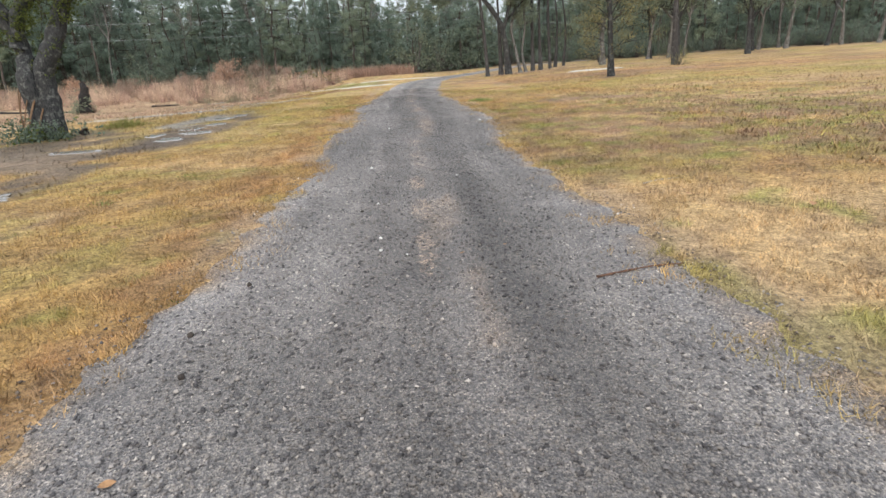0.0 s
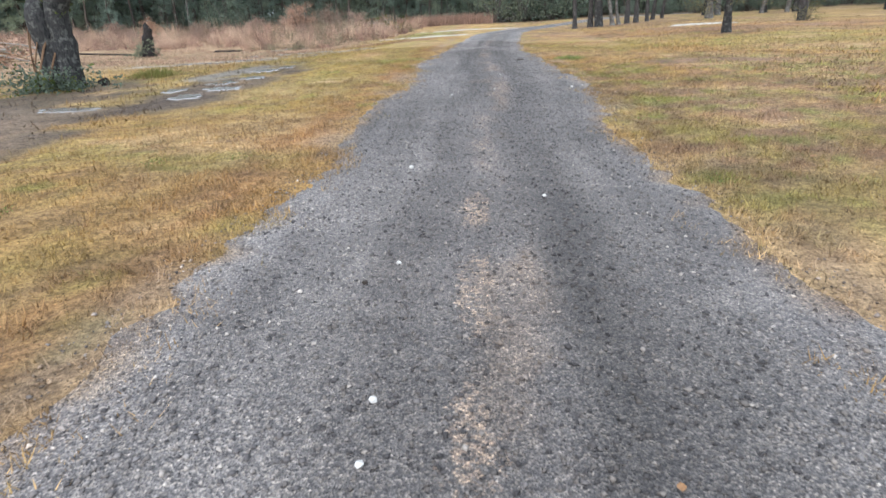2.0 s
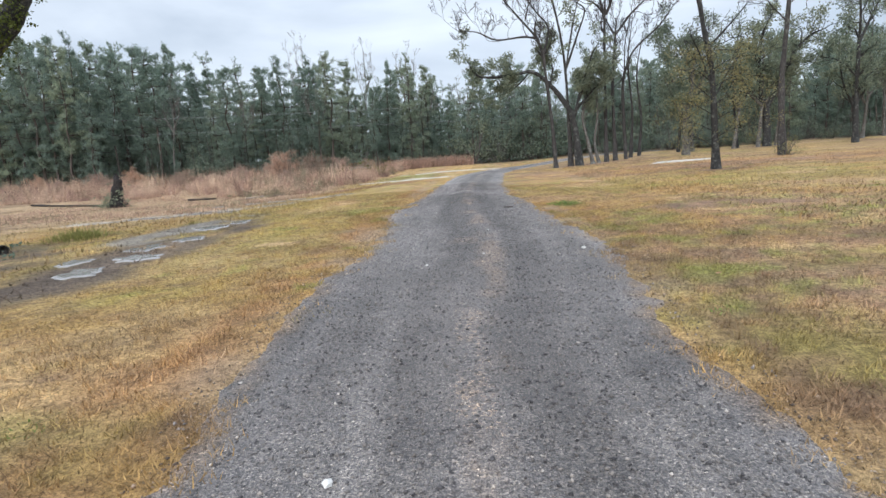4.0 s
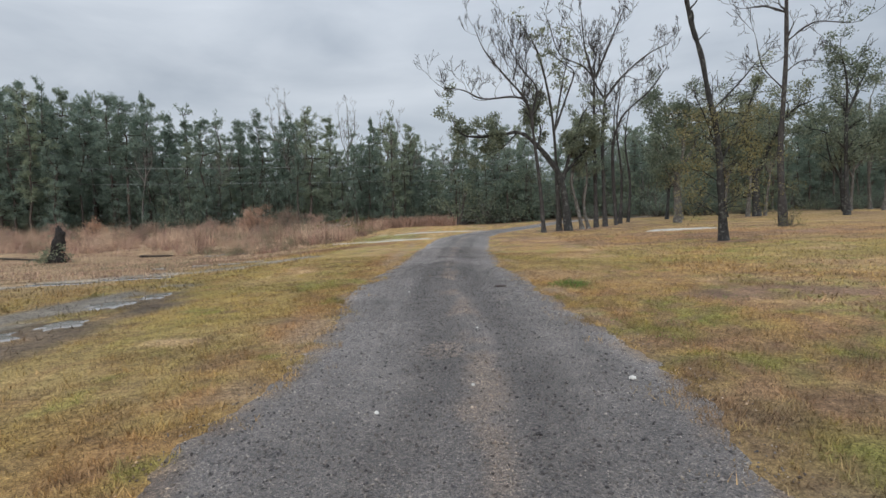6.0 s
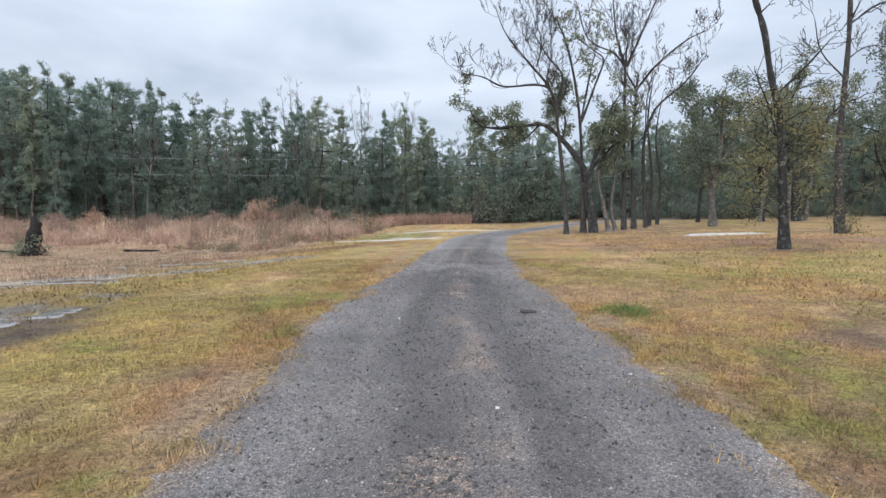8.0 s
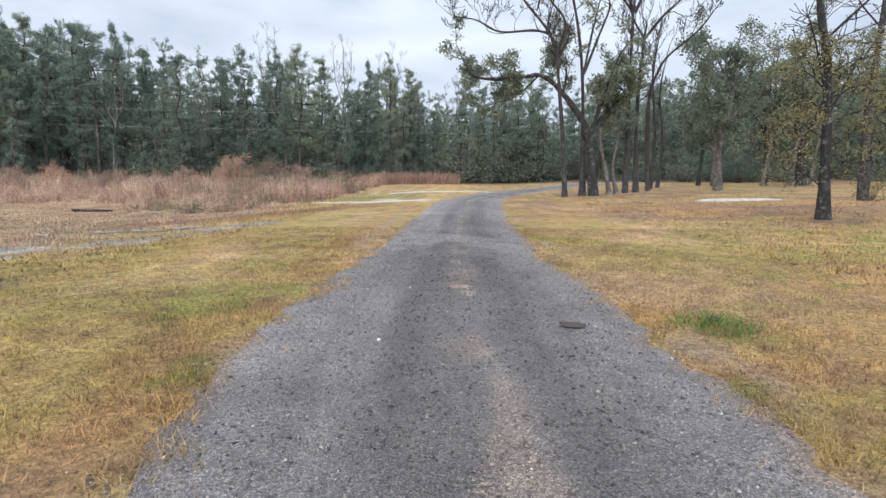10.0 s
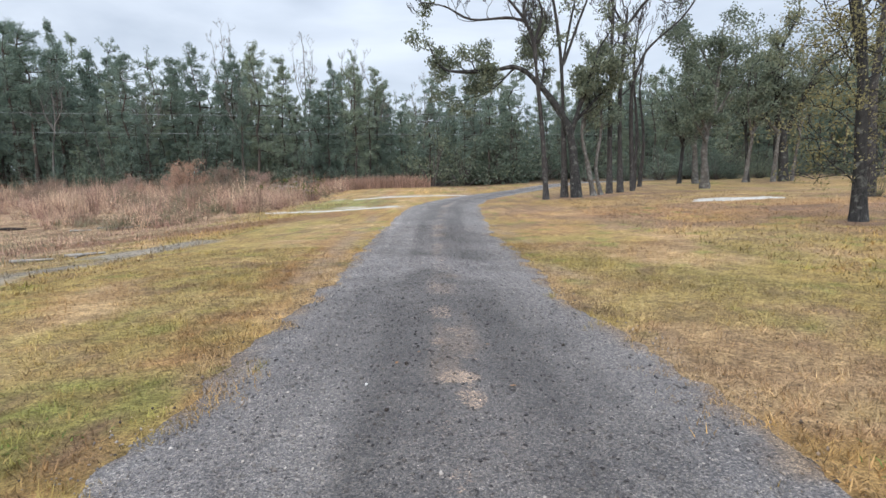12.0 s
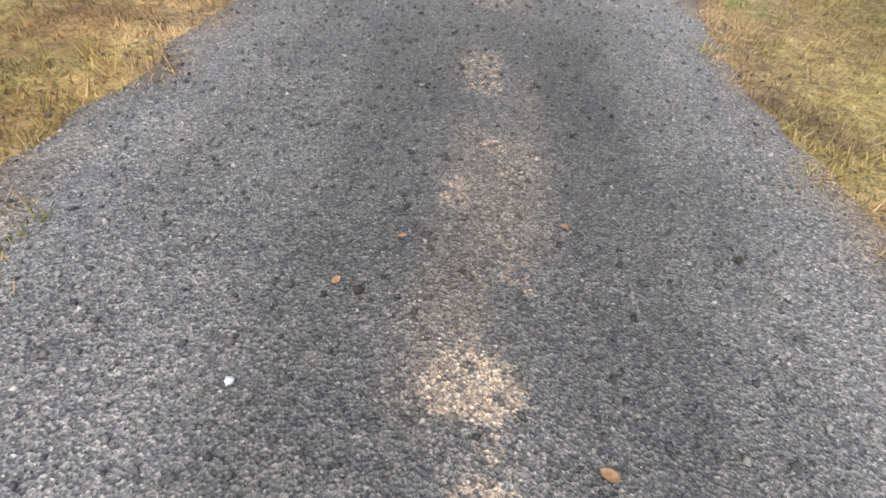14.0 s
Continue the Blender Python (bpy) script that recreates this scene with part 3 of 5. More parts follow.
s_tone = np.repeat(gravel_tone(np.clip(su, -1, 1), sx, sy) * 0.95, 6, axis=0)
gravel = new("gravel_stones", tri_mesh("gravel_stones", SV, SF, m_stone, s_tone))
tagged(gravel, "loose angular grey gravel stones on the drive", "gravel", kind="stuff")


# ---- turf blades ----
def blades(name, seed, n, x0, x1, y0, y1, near, high, wide, label, off=1.15):
    rng = np.random.default_rng(seed)
    x = np.where(rng.random(n) < 0.5, -1, 1) * (off + rng.exponential(near, n)) + drive_centre(np.zeros(n))
    y = y0 + (y1 - y0) * rng.random(n) ** 1.25
    x = x + drive_centre(y) - drive_centre(y * 0)
    u = np.abs(drive_u(x, y))
    thick = fbm(x * 2.2, y * 2.2, 77, 3)
    ok = (x > x0) & (x < x1) & (u > 0.98 - 0.30 * rng.random(n) ** 1.6 * S(fbm(x * 2.3, y * 2.3, 79, 3), 0.42, 0.66)) & (rng.random(n) < 0.25 + 1.2 * thick)
    x, y, thick = x[ok], y[ok], thick[ok]
    c, bare = land_tone(x, y)
    ok = rng.random(len(x)) > bare * 0.9
    x, y, c, thick = x[ok], y[ok], c[ok], thick[ok]
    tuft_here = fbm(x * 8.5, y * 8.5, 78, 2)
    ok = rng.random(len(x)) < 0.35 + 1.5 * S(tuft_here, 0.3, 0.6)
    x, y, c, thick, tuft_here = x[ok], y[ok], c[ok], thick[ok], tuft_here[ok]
    # shade in the gaps between tufts is put into the blade colour
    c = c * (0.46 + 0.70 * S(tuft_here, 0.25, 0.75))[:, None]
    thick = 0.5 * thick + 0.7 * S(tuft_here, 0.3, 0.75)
    n = len(x)
    tall = high * rng.uniform(0.4, 1.25, n) * (0.3 + 1.45 * thick)
    lean = rng.uniform(0.25, 1.35, n)
    a = rng.uniform(0, 6.28, n)
    b = rng.uniform(0, 6.28, n)
    z = height(x, y) - 0.004
    P = np.stack([x, y, z], 1)
    half = np.stack([np.cos(b), np.sin(b), 0 * b], 1) * (wide * rng.uniform(0.5, 1.2, n))[:, None]
    tip = P + np.stack([np.cos(a) * np.sin(lean), np.sin(a) * np.sin(lean), np.cos(lean)], 1) * tall[:, None]
    V = np.stack([P - half, P + half, tip], 1).reshape(-1, 3)
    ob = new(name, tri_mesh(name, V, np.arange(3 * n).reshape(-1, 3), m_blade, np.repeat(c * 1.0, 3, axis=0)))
    return tagged(ob, label, "grass", kind="stuff")


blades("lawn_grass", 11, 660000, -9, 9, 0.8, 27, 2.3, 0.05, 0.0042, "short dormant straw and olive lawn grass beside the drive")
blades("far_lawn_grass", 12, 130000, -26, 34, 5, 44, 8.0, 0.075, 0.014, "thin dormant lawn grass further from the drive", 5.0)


# ---- trees ----
def thing(name, x, y, label, category, group="", z=None):
    ob = new(name)
    ob.location = (x, y, ground_z(x, y) if z is None else z)
    return tagged(ob, label, category, group)


def flared(points, r0, r1, flare=1.6):
    """Radii that swell at the foot."""
    n = len(points)
    return [r0 + (r1 - r0) * i / (n - 1) + r0 * (flare - 1) * math.exp(-5.5 * i / (n - 1) * 2) for i in range(n)]


def pine(seed, tall, bare_to, reach, boughs, tufts, needles, wide=0.025):
    """A pine's trunk-with-boughs mesh and its crown: needle tufts gathered in loose clumps with gaps between."""
    rng = np.random.default_rng(seed)
    g = Geo()
    line = [Vector((0, 0, -0.15))]
    for k in range(1, 8):
        line.append(Vector((*(rng.normal(size=2) * 0.09 * k ** 0.5), tall * k / 7)))
    line = smooth_line(line, 2)
    g.tube(line, flared(line, 0.010 * tall, 0.02, 1.3), 7)
    tips, big = [], []
    lopsided = rng.uniform(0, 6.28)
    whorl = 0
    f = bare_to
    while f < 0.985:
        top = (f - bare_to) / (1 - bare_to)
        i = min(int(f * (len(line) - 1)), len(line) - 2)
        start = line[i].lerp(line[i + 1], f * (len(line) - 1) - i)
        ring = rng.uniform(0.35, 1.3)
        for k in range(int(rng.integers(3, 6))):
            a = rng.uniform(0, 6.28)
            shape = (0.12 + 0.88 * (1 - top) ** 0.62) * min(1.0, 0.55 + 1.5 * top)
            long = reach * shape * ring * rng.uniform(0.45, 1.15) * (1 + 0.28 * math.cos(a - lopsided))
            end = start + Vector((math.cos(a) * long, math.sin(a) * long, long * (-0.06 + 0.62 * top) + rng.normal() * 0.22))
            mid = start.lerp(end, 0.55) + Vector((0, 0, -0.1 * long))
            g.tube([start, mid, end], [0.03 + 0.010 * long, 0.022, 0.01], 3, cap=False)
            for j in range(tufts):
                w = 1.06 - 0.58 * rng.random() ** 1.6
                tips.append(start.lerp(end, w) + Vector(rng.normal(size=3)) * 0.14 * (0.4 + long * 0.42))
                big.append(1.0 - 0.35 * top)
        f += (1 - bare_to) / boughs * rng.uniform(0.6, 1.5)
    for k in range(8):
        tips.append(line[-1] + Vector((rng.normal() * 0.12, rng.normal() * 0.12, 0.15 - 0.22 * k)))
        big.append(0.7)
    C = np.array([tuple(q) for q in tips])
    n = len(C)
    d = rng.normal(size=(n, needles, 3)) + np.array((0, 0, 0.45))
    d /= np.linalg.norm(d, axis=2, keepdims=True)
    side = np.cross(d, rng.normal(size=(n, needles, 3)))
    side /= np.linalg.norm(side, axis=2, keepdims=True)
    s = rng.uniform(0.24, 0.5, (n, needles, 1)) * np.array(big)[:, None, None]
    base = C[:, None, :] + rng.normal(size=(n, needles, 3)) * 0.09
    V = np.stack([base - side * wide, base + side * wide, base + d * s], 2).reshape(-1, 3)
    crown = tri_mesh("crown", V, np.arange(len(V)).reshape(-1, 3), m_pine)
    return g.mesh("trunk", m_bark_pine, smooth=True), crown


def forest_tree(name, meshes, label, category, group=""):
    """A thing made of a trunk and a crown, standing at the origin."""
    ob = tagged(new(name), label, category, group)
    for part_name, me in meshes:
        child(part_name, me, ob)
    return ob


rng = np.random.default_rng(21)
PINES = [pine(100 + k, 14.0, f, w, b, 9, 11) for k, (f, w, b) in enumerate(((0.14, 2.8, 21), (0.30, 3.1, 17), (0.08, 2.6, 22), (0.40, 3.0, 15), (0.20, 2.5, 19), (0.46, 3.0, 13), (0.34, 2.4, 16)))]
YOUNG = [pine(120 + k, 14.0, 0.03, w, 17, 8, 10) for k, w in enumerate((4.6, 5.4, 3.8))]
BACK = [pine(140 + k, 14.0, f, 3.6, 10, 6, 8, 0.05) for k, f in enumerate((0.10, 0.3, 0.2))]
kinds = [forest_tree("pine_tree", (("trunk", t), ("crown", c)), "tall dark green pine at the edge of the woods", "pine tree", "pines of the woods") for t, c in PINES]


young_kinds = [forest_tree("young_pine", (("trunk", t), ("crown", c)), "bushy young pine with boughs down to the ground", "pine tree", "young pines of the wood's edge") for t, c in YOUNG]


def skyline(x):
    """Height of the tree tops along the wood's edge."""
    return np.interp(x, [-95, -54, -42, -33, -26, -13, -7, -1, 8, 24, 40, 95], [17.5, 16.8, 15.8, 14.4, 12.8, 12.8, 13.0, 10.0, 10.6, 11.0, 12.5, 14.0])


def settle(used_names, src, m):
    """Puts the first of a kind itself, and copies after that."""
    if src.name not in used_names:
        used_names.add(src.name)
        src.matrix_basis = m
        return src
    twin = copy_thing(src, Matrix.Identity(4))
    twin.matrix_basis = m
    return twin


def mesh_arrays(me):
    V = np.empty(3 * len(me.vertices), np.float32)
    me.vertices.foreach_get("co", V)
    F = np.empty(len(me.loops), np.int32)
    me.loops.foreach_get("vertex_index", F)
    return V.reshape(-1, 3), F.reshape(-1, 3)


back_arrays = [[mesh_arrays(me) for me in pair] for pair in BACK]
deep_trunks, deep_crowns = Geo(), Geo()
used = set()
row_y, row = 71.0, 0
while row_y < 112:
    half_wide = 0.92 * row_y + 4
    x = -half_wide
    while x < half_wide:
        x += (2.3 + 0.22 * row) * rng.uniform(0.5, 1.5)
        y = row_y + rng.uniform(-1.5, 1.5) + (6.5 if x > 10 else 0) - (4 if x < -40 else 0)
        if 12 < x < 16.5 and row > 1:
            continue
        s = skyline(x) / 14.0 * (0.58 + 0.52 * rng.random()) * (1 + 0.012 * row)
        m = Matrix.Translation((x, y, ground_z(x, y) - 0.05)) @ Matrix.Rotation(rng.uniform(0, 6.28), 4, "Z") @ Matrix.Diagonal((s * rng.uniform(0.8, 1.25), s * rng.uniform(0.8, 1.25), s, 1))
        if row < 4:
            settle(used, kinds[int(rng.integers(len(kinds)))], m)
        else:
            M = np.array(m)
            for (V, F), store in zip(back_arrays[int(rng.integers(3))], (deep_trunks, deep_crowns)):
                store.add(V @ M[:3, :3].T + M[:3, 3], F)
    row += 1
    row_y += 3.0
used_young = set()
for k in range(60):
    x = -64 + 1.27 * k + rng.uniform(-0.8, 0.8)
    y = rng.uniform(69.6, 74.5) - (3.5 if x < -40 else 0)
    s = rng.uniform(0.24, 0.55)
    m = Matrix.Translation((x, y, ground_z(x, y) - 0.05)) @ Matrix.Rotation(rng.uniform(0, 6.28), 4, "Z") @ Matrix.Diagonal((s * 1.1, s * 1.1, s, 1))
    settle(used_young, young_kinds[k % 3], m)
deep = tagged(new("deep_woods"), "dense dark pines deep inside the woods", "woods", kind="stuff")
child("trunk", deep_trunks.mesh("trunk", m_bark_pine, smooth=True), deep)
child("crown", deep_crowns.mesh("crown", m_pine), deep)
fill = 5200
fy = rng.uniform(86, 112, fill)
fx = rng.uniform(-1, 1, fill) * (0.95 * fy)
fz = 7.5 * rng.random(fill) ** 1.3
shut = ~((fx > 11.5) & (fx < 17))
V, F = leaves(rng, np.stack([fx, fy, fz - 0.4], 1)[shut], 1.0, 16, 0.28, 0.8, 0.4)
thick_fill = tagged(new("deep_thicket", tri_mesh("deep_thicket", V, F, m_under)), "dark undergrowth deep inside the woods", "undergrowth", kind="stuff")


def thicket(seed, material, leaf=0.05, count=52, per=30, slim=0.45):
    """A ragged bush: stems and leaf clumps inside an uneven dome, about 2 m high."""
    rng = np.random.default_rng(seed)
    g = Geo()
    centres = []
    for k in range(count):
        a, r = rng.uniform(0, 6.28), 1.05 * rng.random() ** 0.6
        z = rng.uniform(0.1, 1.9) * math.sqrt(max(0.05, 1 - (r / 1.3) ** 2)) * rng.uniform(0.6, 1.15)
        q = Vector((math.cos(a) * r, math.sin(a) * r, z))
        centres.append(q)
        if k % 2 == 0:
            g.tube([Vector((q.x * 0.15, q.y * 0.15, -0.05)), q * 0.6 + Vector((0, 0, 0.1)), q], [0.03, 0.018, 0.008], 3, cap=False)
    V, F = leaves(rng, [tuple(q) for q in centres], 0.36, per, leaf, 0.7, slim)
    return g.mesh("stem", m_twig), tri_mesh("crown", V, F, material)


used_bush = set()
green_bush = [forest_tree("understory_bush", (("stem", a), ("crown", b)), "dark evergreen thicket under the pines", "bush", "thicket at the wood's edge")
              for a, b in (thicket(200 + k, m_under) for k in range(3))]
for k in range(200):
    y = rng.uniform(69.2, 84)
    x = rng.uniform(-0.95 * y, 0.95 * y)
    if x > 10:
        y += 6
    s = (0.8 + 2.1 * rng.random() ** 1.4) * (1.15 if x > 5 else 1.0)
    src = green_bush[int(rng.integers(3))]
    settle(used_bush, src, Matrix.Translation((x, y, ground_z(x, y))) @ Matrix.Rotation(rng.uniform(0, 6.28), 4, "Z") @ Matrix.Diagonal((s * 1.1, s * 1.1, s, 1)))
for k in range(34):
    x, y = rng.uniform(15, 56), rng.uniform(63, 70)
    s = rng.uniform(0.6, 1.5)
    settle(used_bush, green_bush[k % 3], Matrix.Translation((x, y, ground_z(x, y))) @ Matrix.Rotation(rng.uniform(0, 6.28), 4, "Z") @ Matrix.Diagonal((s * 1.2, s * 1.2, s, 1)))
for src in green_bush:
    if src.name not in used_bush:
        src.location = (-30, 72, ground_z(-30, 72))


def crown_mesh(seed, tips, radius, per, leaf, material, flat=0.7):
    rng = np.random.default_rng(seed)
    V, F = leaves(rng, tips, radius, per, leaf, flat)
    return tri_mesh("crown", V, F, material)


GROVE = "trees of the grove"


def limbed_tree(name, x, y, limbs, label, category, group, seed, bark_mat, sprout=None, leafy=None, depth_y=1.0):
    """A tree from its main limbs (x and height of each bend, thickness at both ends), with boughs grown along them.
    sprout: (levels, first bough's length, boughs a limb, lift); leafy: (clump radius, leaves a clump, leaf size, material, lowest height)."""
    rng = np.random.default_rng(seed)
    base = thing(name, x, y, label, category, group)
    z0 = base.location.z
    g, tw = Geo(), Geo()
    tips = []
    for k, (line, r0, r1) in enumerate(limbs):
        depth = rng.uniform(-depth_y, depth_y) if k else 0.0
        pts = []
        for i, (px, pz) in enumerate(line):
            f = i / max(1, len(line) - 1)
            pts.append(Vector((px - x, depth * f + (rng.normal() * 0.06 if i else 0), pz - z0)))
        if k == 0:
            pts[0].z = -0.12
        pts = smooth_line(pts, 4)
        if k and group == GROVE:
            r0, r1 = 0.74 * r0, 0.74 * r1
        radii = flared(pts, r0, r1, 1.7 if group == GROVE else 1.3) if k == 0 else [r0 + (r1 - r0) * i / (len(pts) - 1) for i in range(len(pts))]
        radii = [r * (1 + 0.10 * rng.normal()) for r in radii]
        g.tube(pts, radii, 9 if r0 > 0.1 else 6)
        if sprout:
            levels, long, many, lift = sprout
            first = 0.62 if k == 0 else 0.18
            for j in range(many):
                f = first + (1 - first) * (j + rng.random()) / many
                i = min(len(pts) - 2, int(f * (len(pts) - 1)))
                way = (pts[i + 1] - pts[i]).normalized()
                turn = Vector(rng.normal(size=3))
                turn = (turn - way * turn.dot(way)).normalized()
                grow(rng, tw, pts[i].copy(), (way * 0.7 + turn * 0.9).normalized(), long * rng.uniform(0.6, 1.2) * (1.15 - 0.5 * f), max(0.014, radii[i] * 0.5), levels, tips, lift=lift)
            way = (pts[-1] - pts[-2]).normalized()
            grow(rng, tw, pts[-1].copy(), way, long, r1 * 0.9, levels, tips, lift=lift)
    child("trunk", g.mesh("trunk", bark_mat, smooth=True), base)
    if tw.v:
        tagged(child("branchwork", tw.mesh("branchwork", bark_mat, smooth=True), base), kind="stuff")
    if leafy:
        radius, per, leaf, material, low, high = (*leafy, 99)[:6]
        keep = [tuple(q) for q in tips if low < q.z < high]
        if keep:
            child("crown", crown_mesh(seed + 1, keep, radius, per, leaf, material), base)
    return base, tips


# tall bare tree with a crown that spreads over the drive
limbed_tree("bare_tree", 6.2, 43.4, [
    ([(6.2, 0.0), (6.0, 2.7), (5.6, 6.1), (5.5, 7.1), (5.1, 8.2)], 0.12, 0.08),
    ([(5.1, 8.2), (4.2, 8.3), (2.5, 8.2), (1.3, 8.7), (0.2, 8.8)], 0.11, 0.03),
    ([(5.1, 8.2), (4.8, 8.7), (3.8, 9.9), (2.7, 11.4), (2.2, 12.6)], 0.12, 0.03),
    ([(5.5, 7.1), (5.9, 8.8), (5.1, 10.0), (4.2, 11.5)], 0.11, 0.03),
    ([(4.4, 9.3), (4.6, 10.6), (4.0, 12.2)], 0.06, 0.02),
], "tall bare grey tree with a wide leafless crown", "tree", GROVE, 301, m_bark_bare, (4, 1.1, 7, 0.14))
limbed_tree("bare_tree", 7.4, 44.5, [
    ([(7.4, 0.0), (7.3, 2.7), (7.1, 6.4), (6.7, 9.0), (6.2, 11.1), (5.8, 12.0)], 0.12, 0.04),
    ([(7.2, 6.4), (8.0, 8.5), (8.5, 10.0), (8.0, 10.6), (7.0, 11.4)], 0.10, 0.03),
    ([(7.1, 6.0), (7.6, 8.8), (8.1, 11.0)], 0.09, 0.03),
], "slim bare tree with a few evergreen tufts", "tree", GROVE, 302, m_bark_bare, (2, 1.0, 5, 0.14), (0.3, 7, 0.09, m_oakleaf, 5.0))
limbed_tree("bare_tree", 10.1, 45.6, [
    ([(10.1, 0.0), (10.0, 5.0), (10.0, 9.8)], 0.13, 0.085),
    ([(10.0, 9.8), (9.3, 10.6), (7.7, 11.4), (7.0, 13.3)], 0.09, 0.03),
    ([(10.0, 9.8), (9.5, 11.8), (9.3, 14.7)], 0.12, 0.03),
    ([(10.1, 9.8), (10.9, 11.8), (11.9, 14.2)], 0.12, 0.03),
], "tall bare tree with a high forked crown", "tree", GROVE, 303, m_bark_bare, (4, 1.15, 7, 0.18))
limbed_tree("bare_tree", 10.8, 45.9, [
    ([(10.8, 0.0), (10.6, 5.1), (10.8, 8.5)], 0.125, 0.08),
    ([(10.8, 8.5), (10.2, 9.8), (9.9, 11.6)], 0.10, 0.03),
    ([(10.8, 8.5), (11.9, 9.9), (13.6, 11.3), (14.6, 11.8)], 0.12, 0.04),
], "tall bare tree standing close beside its twin", "tree", GROVE, 304, m_bark_bare, (4, 1.05, 6, 0.18))
limbed_tree("bare_tree", 11.7, 46.5, [
    ([(11.7, 0.0), (11.5, 5.1), (11.9, 6.9), (12.5, 7.8), (14.0, 9.1), (14.9, 10.3)], 0.10, 0.035),
    ([(11.6, 5.6), (11.7, 8.0), (12.2, 10.2)], 0.07, 0.02),
], "thin bare tree with a curved outer limb", "tree", GROVE, 305, m_bark_bare, (4, 0.95, 6, 0.2))
for k, (x, y, tall) in enumerate(((12.9, 49.5, 10.0), (14.3, 52.0, 9.0))):
    limbed_tree("bare_tree", x, y, [([(x, 0.0), (x + 0.15, tall * 0.35), (x - 0.2, tall * 0.7), (x + 0.1, tall)], 0.11, 0.03)],
                "thin grey leafless tree at the grove's back", "tree", GROVE, 320 + k, m_bark_bare, (2, 1.0, 7, 0.25))
# live oak with one long limb reaching over the drive
limbed_tree("live_oak", 7.9, 44.0, [
    ([(7.9, 0.0), (7.5, 2.9), (6.8, 4.3), (5.6, 5.7), (4.7, 6.2), (3.7, 6.1), (1.9, 6.0), (1.1, 6.3), (0.5, 7.3)], 0.19, 0.03),
    ([(7.5, 2.9), (8.0, 5.0), (8.6, 7.0)], 0.18, 0.06),
    ([(4.7, 6.2), (3.6, 5.2), (2.2, 4.8)], 0.07, 0.02),
    ([(6.0, 5.3), (6.3, 6.6), (5.8, 7.8)], 0.09, 0.03),
    ([(7.7, 3.6), (9.0, 5.0), (9.8, 5.6)], 0.12, 0.04),
], "evergreen oak with one long limb over the drive", "tree", GROVE, 306, m_bark_oak, (2, 0.85, 8, 0.1), (0.38, 36, 0.072, m_oakleaf, 3.3), 1.6)
# pale trunks beside the live oak
limbed_tree("pale_trunk_tree", 8.7, 44.4, [([(8.9, 0.0), (8.5, 1.6), (8.2, 3.2), (8.6, 5.2)], 0.13, 0.06)],
            "short leaning tree with pale lichen bark", "tree", GROVE, 307, m_bark_lichen, (2, 0.9, 6, 0.15), (0.36, 16, 0.08, m_oakleaf, 2.6))
limbed_tree("pale_trunk_tree", 9.3, 44.8, [([(9.4, 0.0), (9.1, 1.4), (9.3, 3.4), (9.0, 6.0)], 0.10, 0.05)],
            "short leaning tree with pale lichen bark", "tree", GROVE, 308, m_bark_lichen, (2, 0.9, 6, 0.15), (0.36, 18, 0.08, m_oakleaf, 2.8))
# dense evergreen oak in the open lawn
limbed_tree("live_oak", 16.5, 47.9, [
    ([(16.5, 0.0), (16.4, 1.2), (16.4, 2.6), (16.8, 4.9), (17.0, 8.0)], 0.24, 0.07),
    ([(16.5, 3.2), (15.2, 5.2), (14.2, 7.2)], 0.12, 0.04),
    ([(16.6, 3.8), (17.8, 5.6), (18.3, 7.6)], 0.12, 0.04),
    ([(16.5, 2.6), (15.4, 3.6), (14.6, 4.6)], 0.09, 0.03),
    ([(16.9, 5.4), (16.2, 7.6), (15.4, 9.2)], 0.09, 0.03),
], "dense dark evergreen oak in the open lawn", "tree", GROVE, 309, m_bark_lichen, (2, 1.0, 9, 0.08), (0.46, 34, 0.075, m_oakleaf, 1.9), 2.0)
# slim oak with yellowing leaves, nearest on the right lawn
low_limbs = []
for k in range(14):
    z0 = 0.9 + 0.33 * k
    w = (0.55 + 0.55 * math.sin(0.9 + 0.22 * k)) * (1 if k % 2 else -1)
    x0 = 10.42 - 0.075 * z0
    low_limbs.append(([(x0, z0), (x0 + w * 0.6, z0 + 0.35), (x0 + w * 1.15, z0 + 0.45)], 0.03, 0.012))
limbed_tree("yellowing_oak", 10.5, 29.15, [
    ([(10.5, 0.0), (10.4, 1.6), (10.2, 4.0), (9.9, 5.5), (9.6, 6.8), (9.3, 7.8), (9.1, 8.8), (8.7, 10.6)], 0.125, 0.07),
    ([(10.2, 3.4), (9.5, 4.6), (9.0, 5.2)], 0.05, 0.02),
    ([(10.3, 2.8), (11.1, 4.0), (11.6, 4.5)], 0.05, 0.02),
    ([(10.0, 4.8), (10.9, 5.8), (11.3, 6.4)], 0.05, 0.02),
    *low_limbs,
], "slim dark-trunked oak with yellowing lower leaves", "tree", GROVE, 310, m_bark_oak, (1, 0.62, 5, 0.03), (0.36, 24, 0.036, m_yellowleaf, 0.7, 4.9), 1.1)
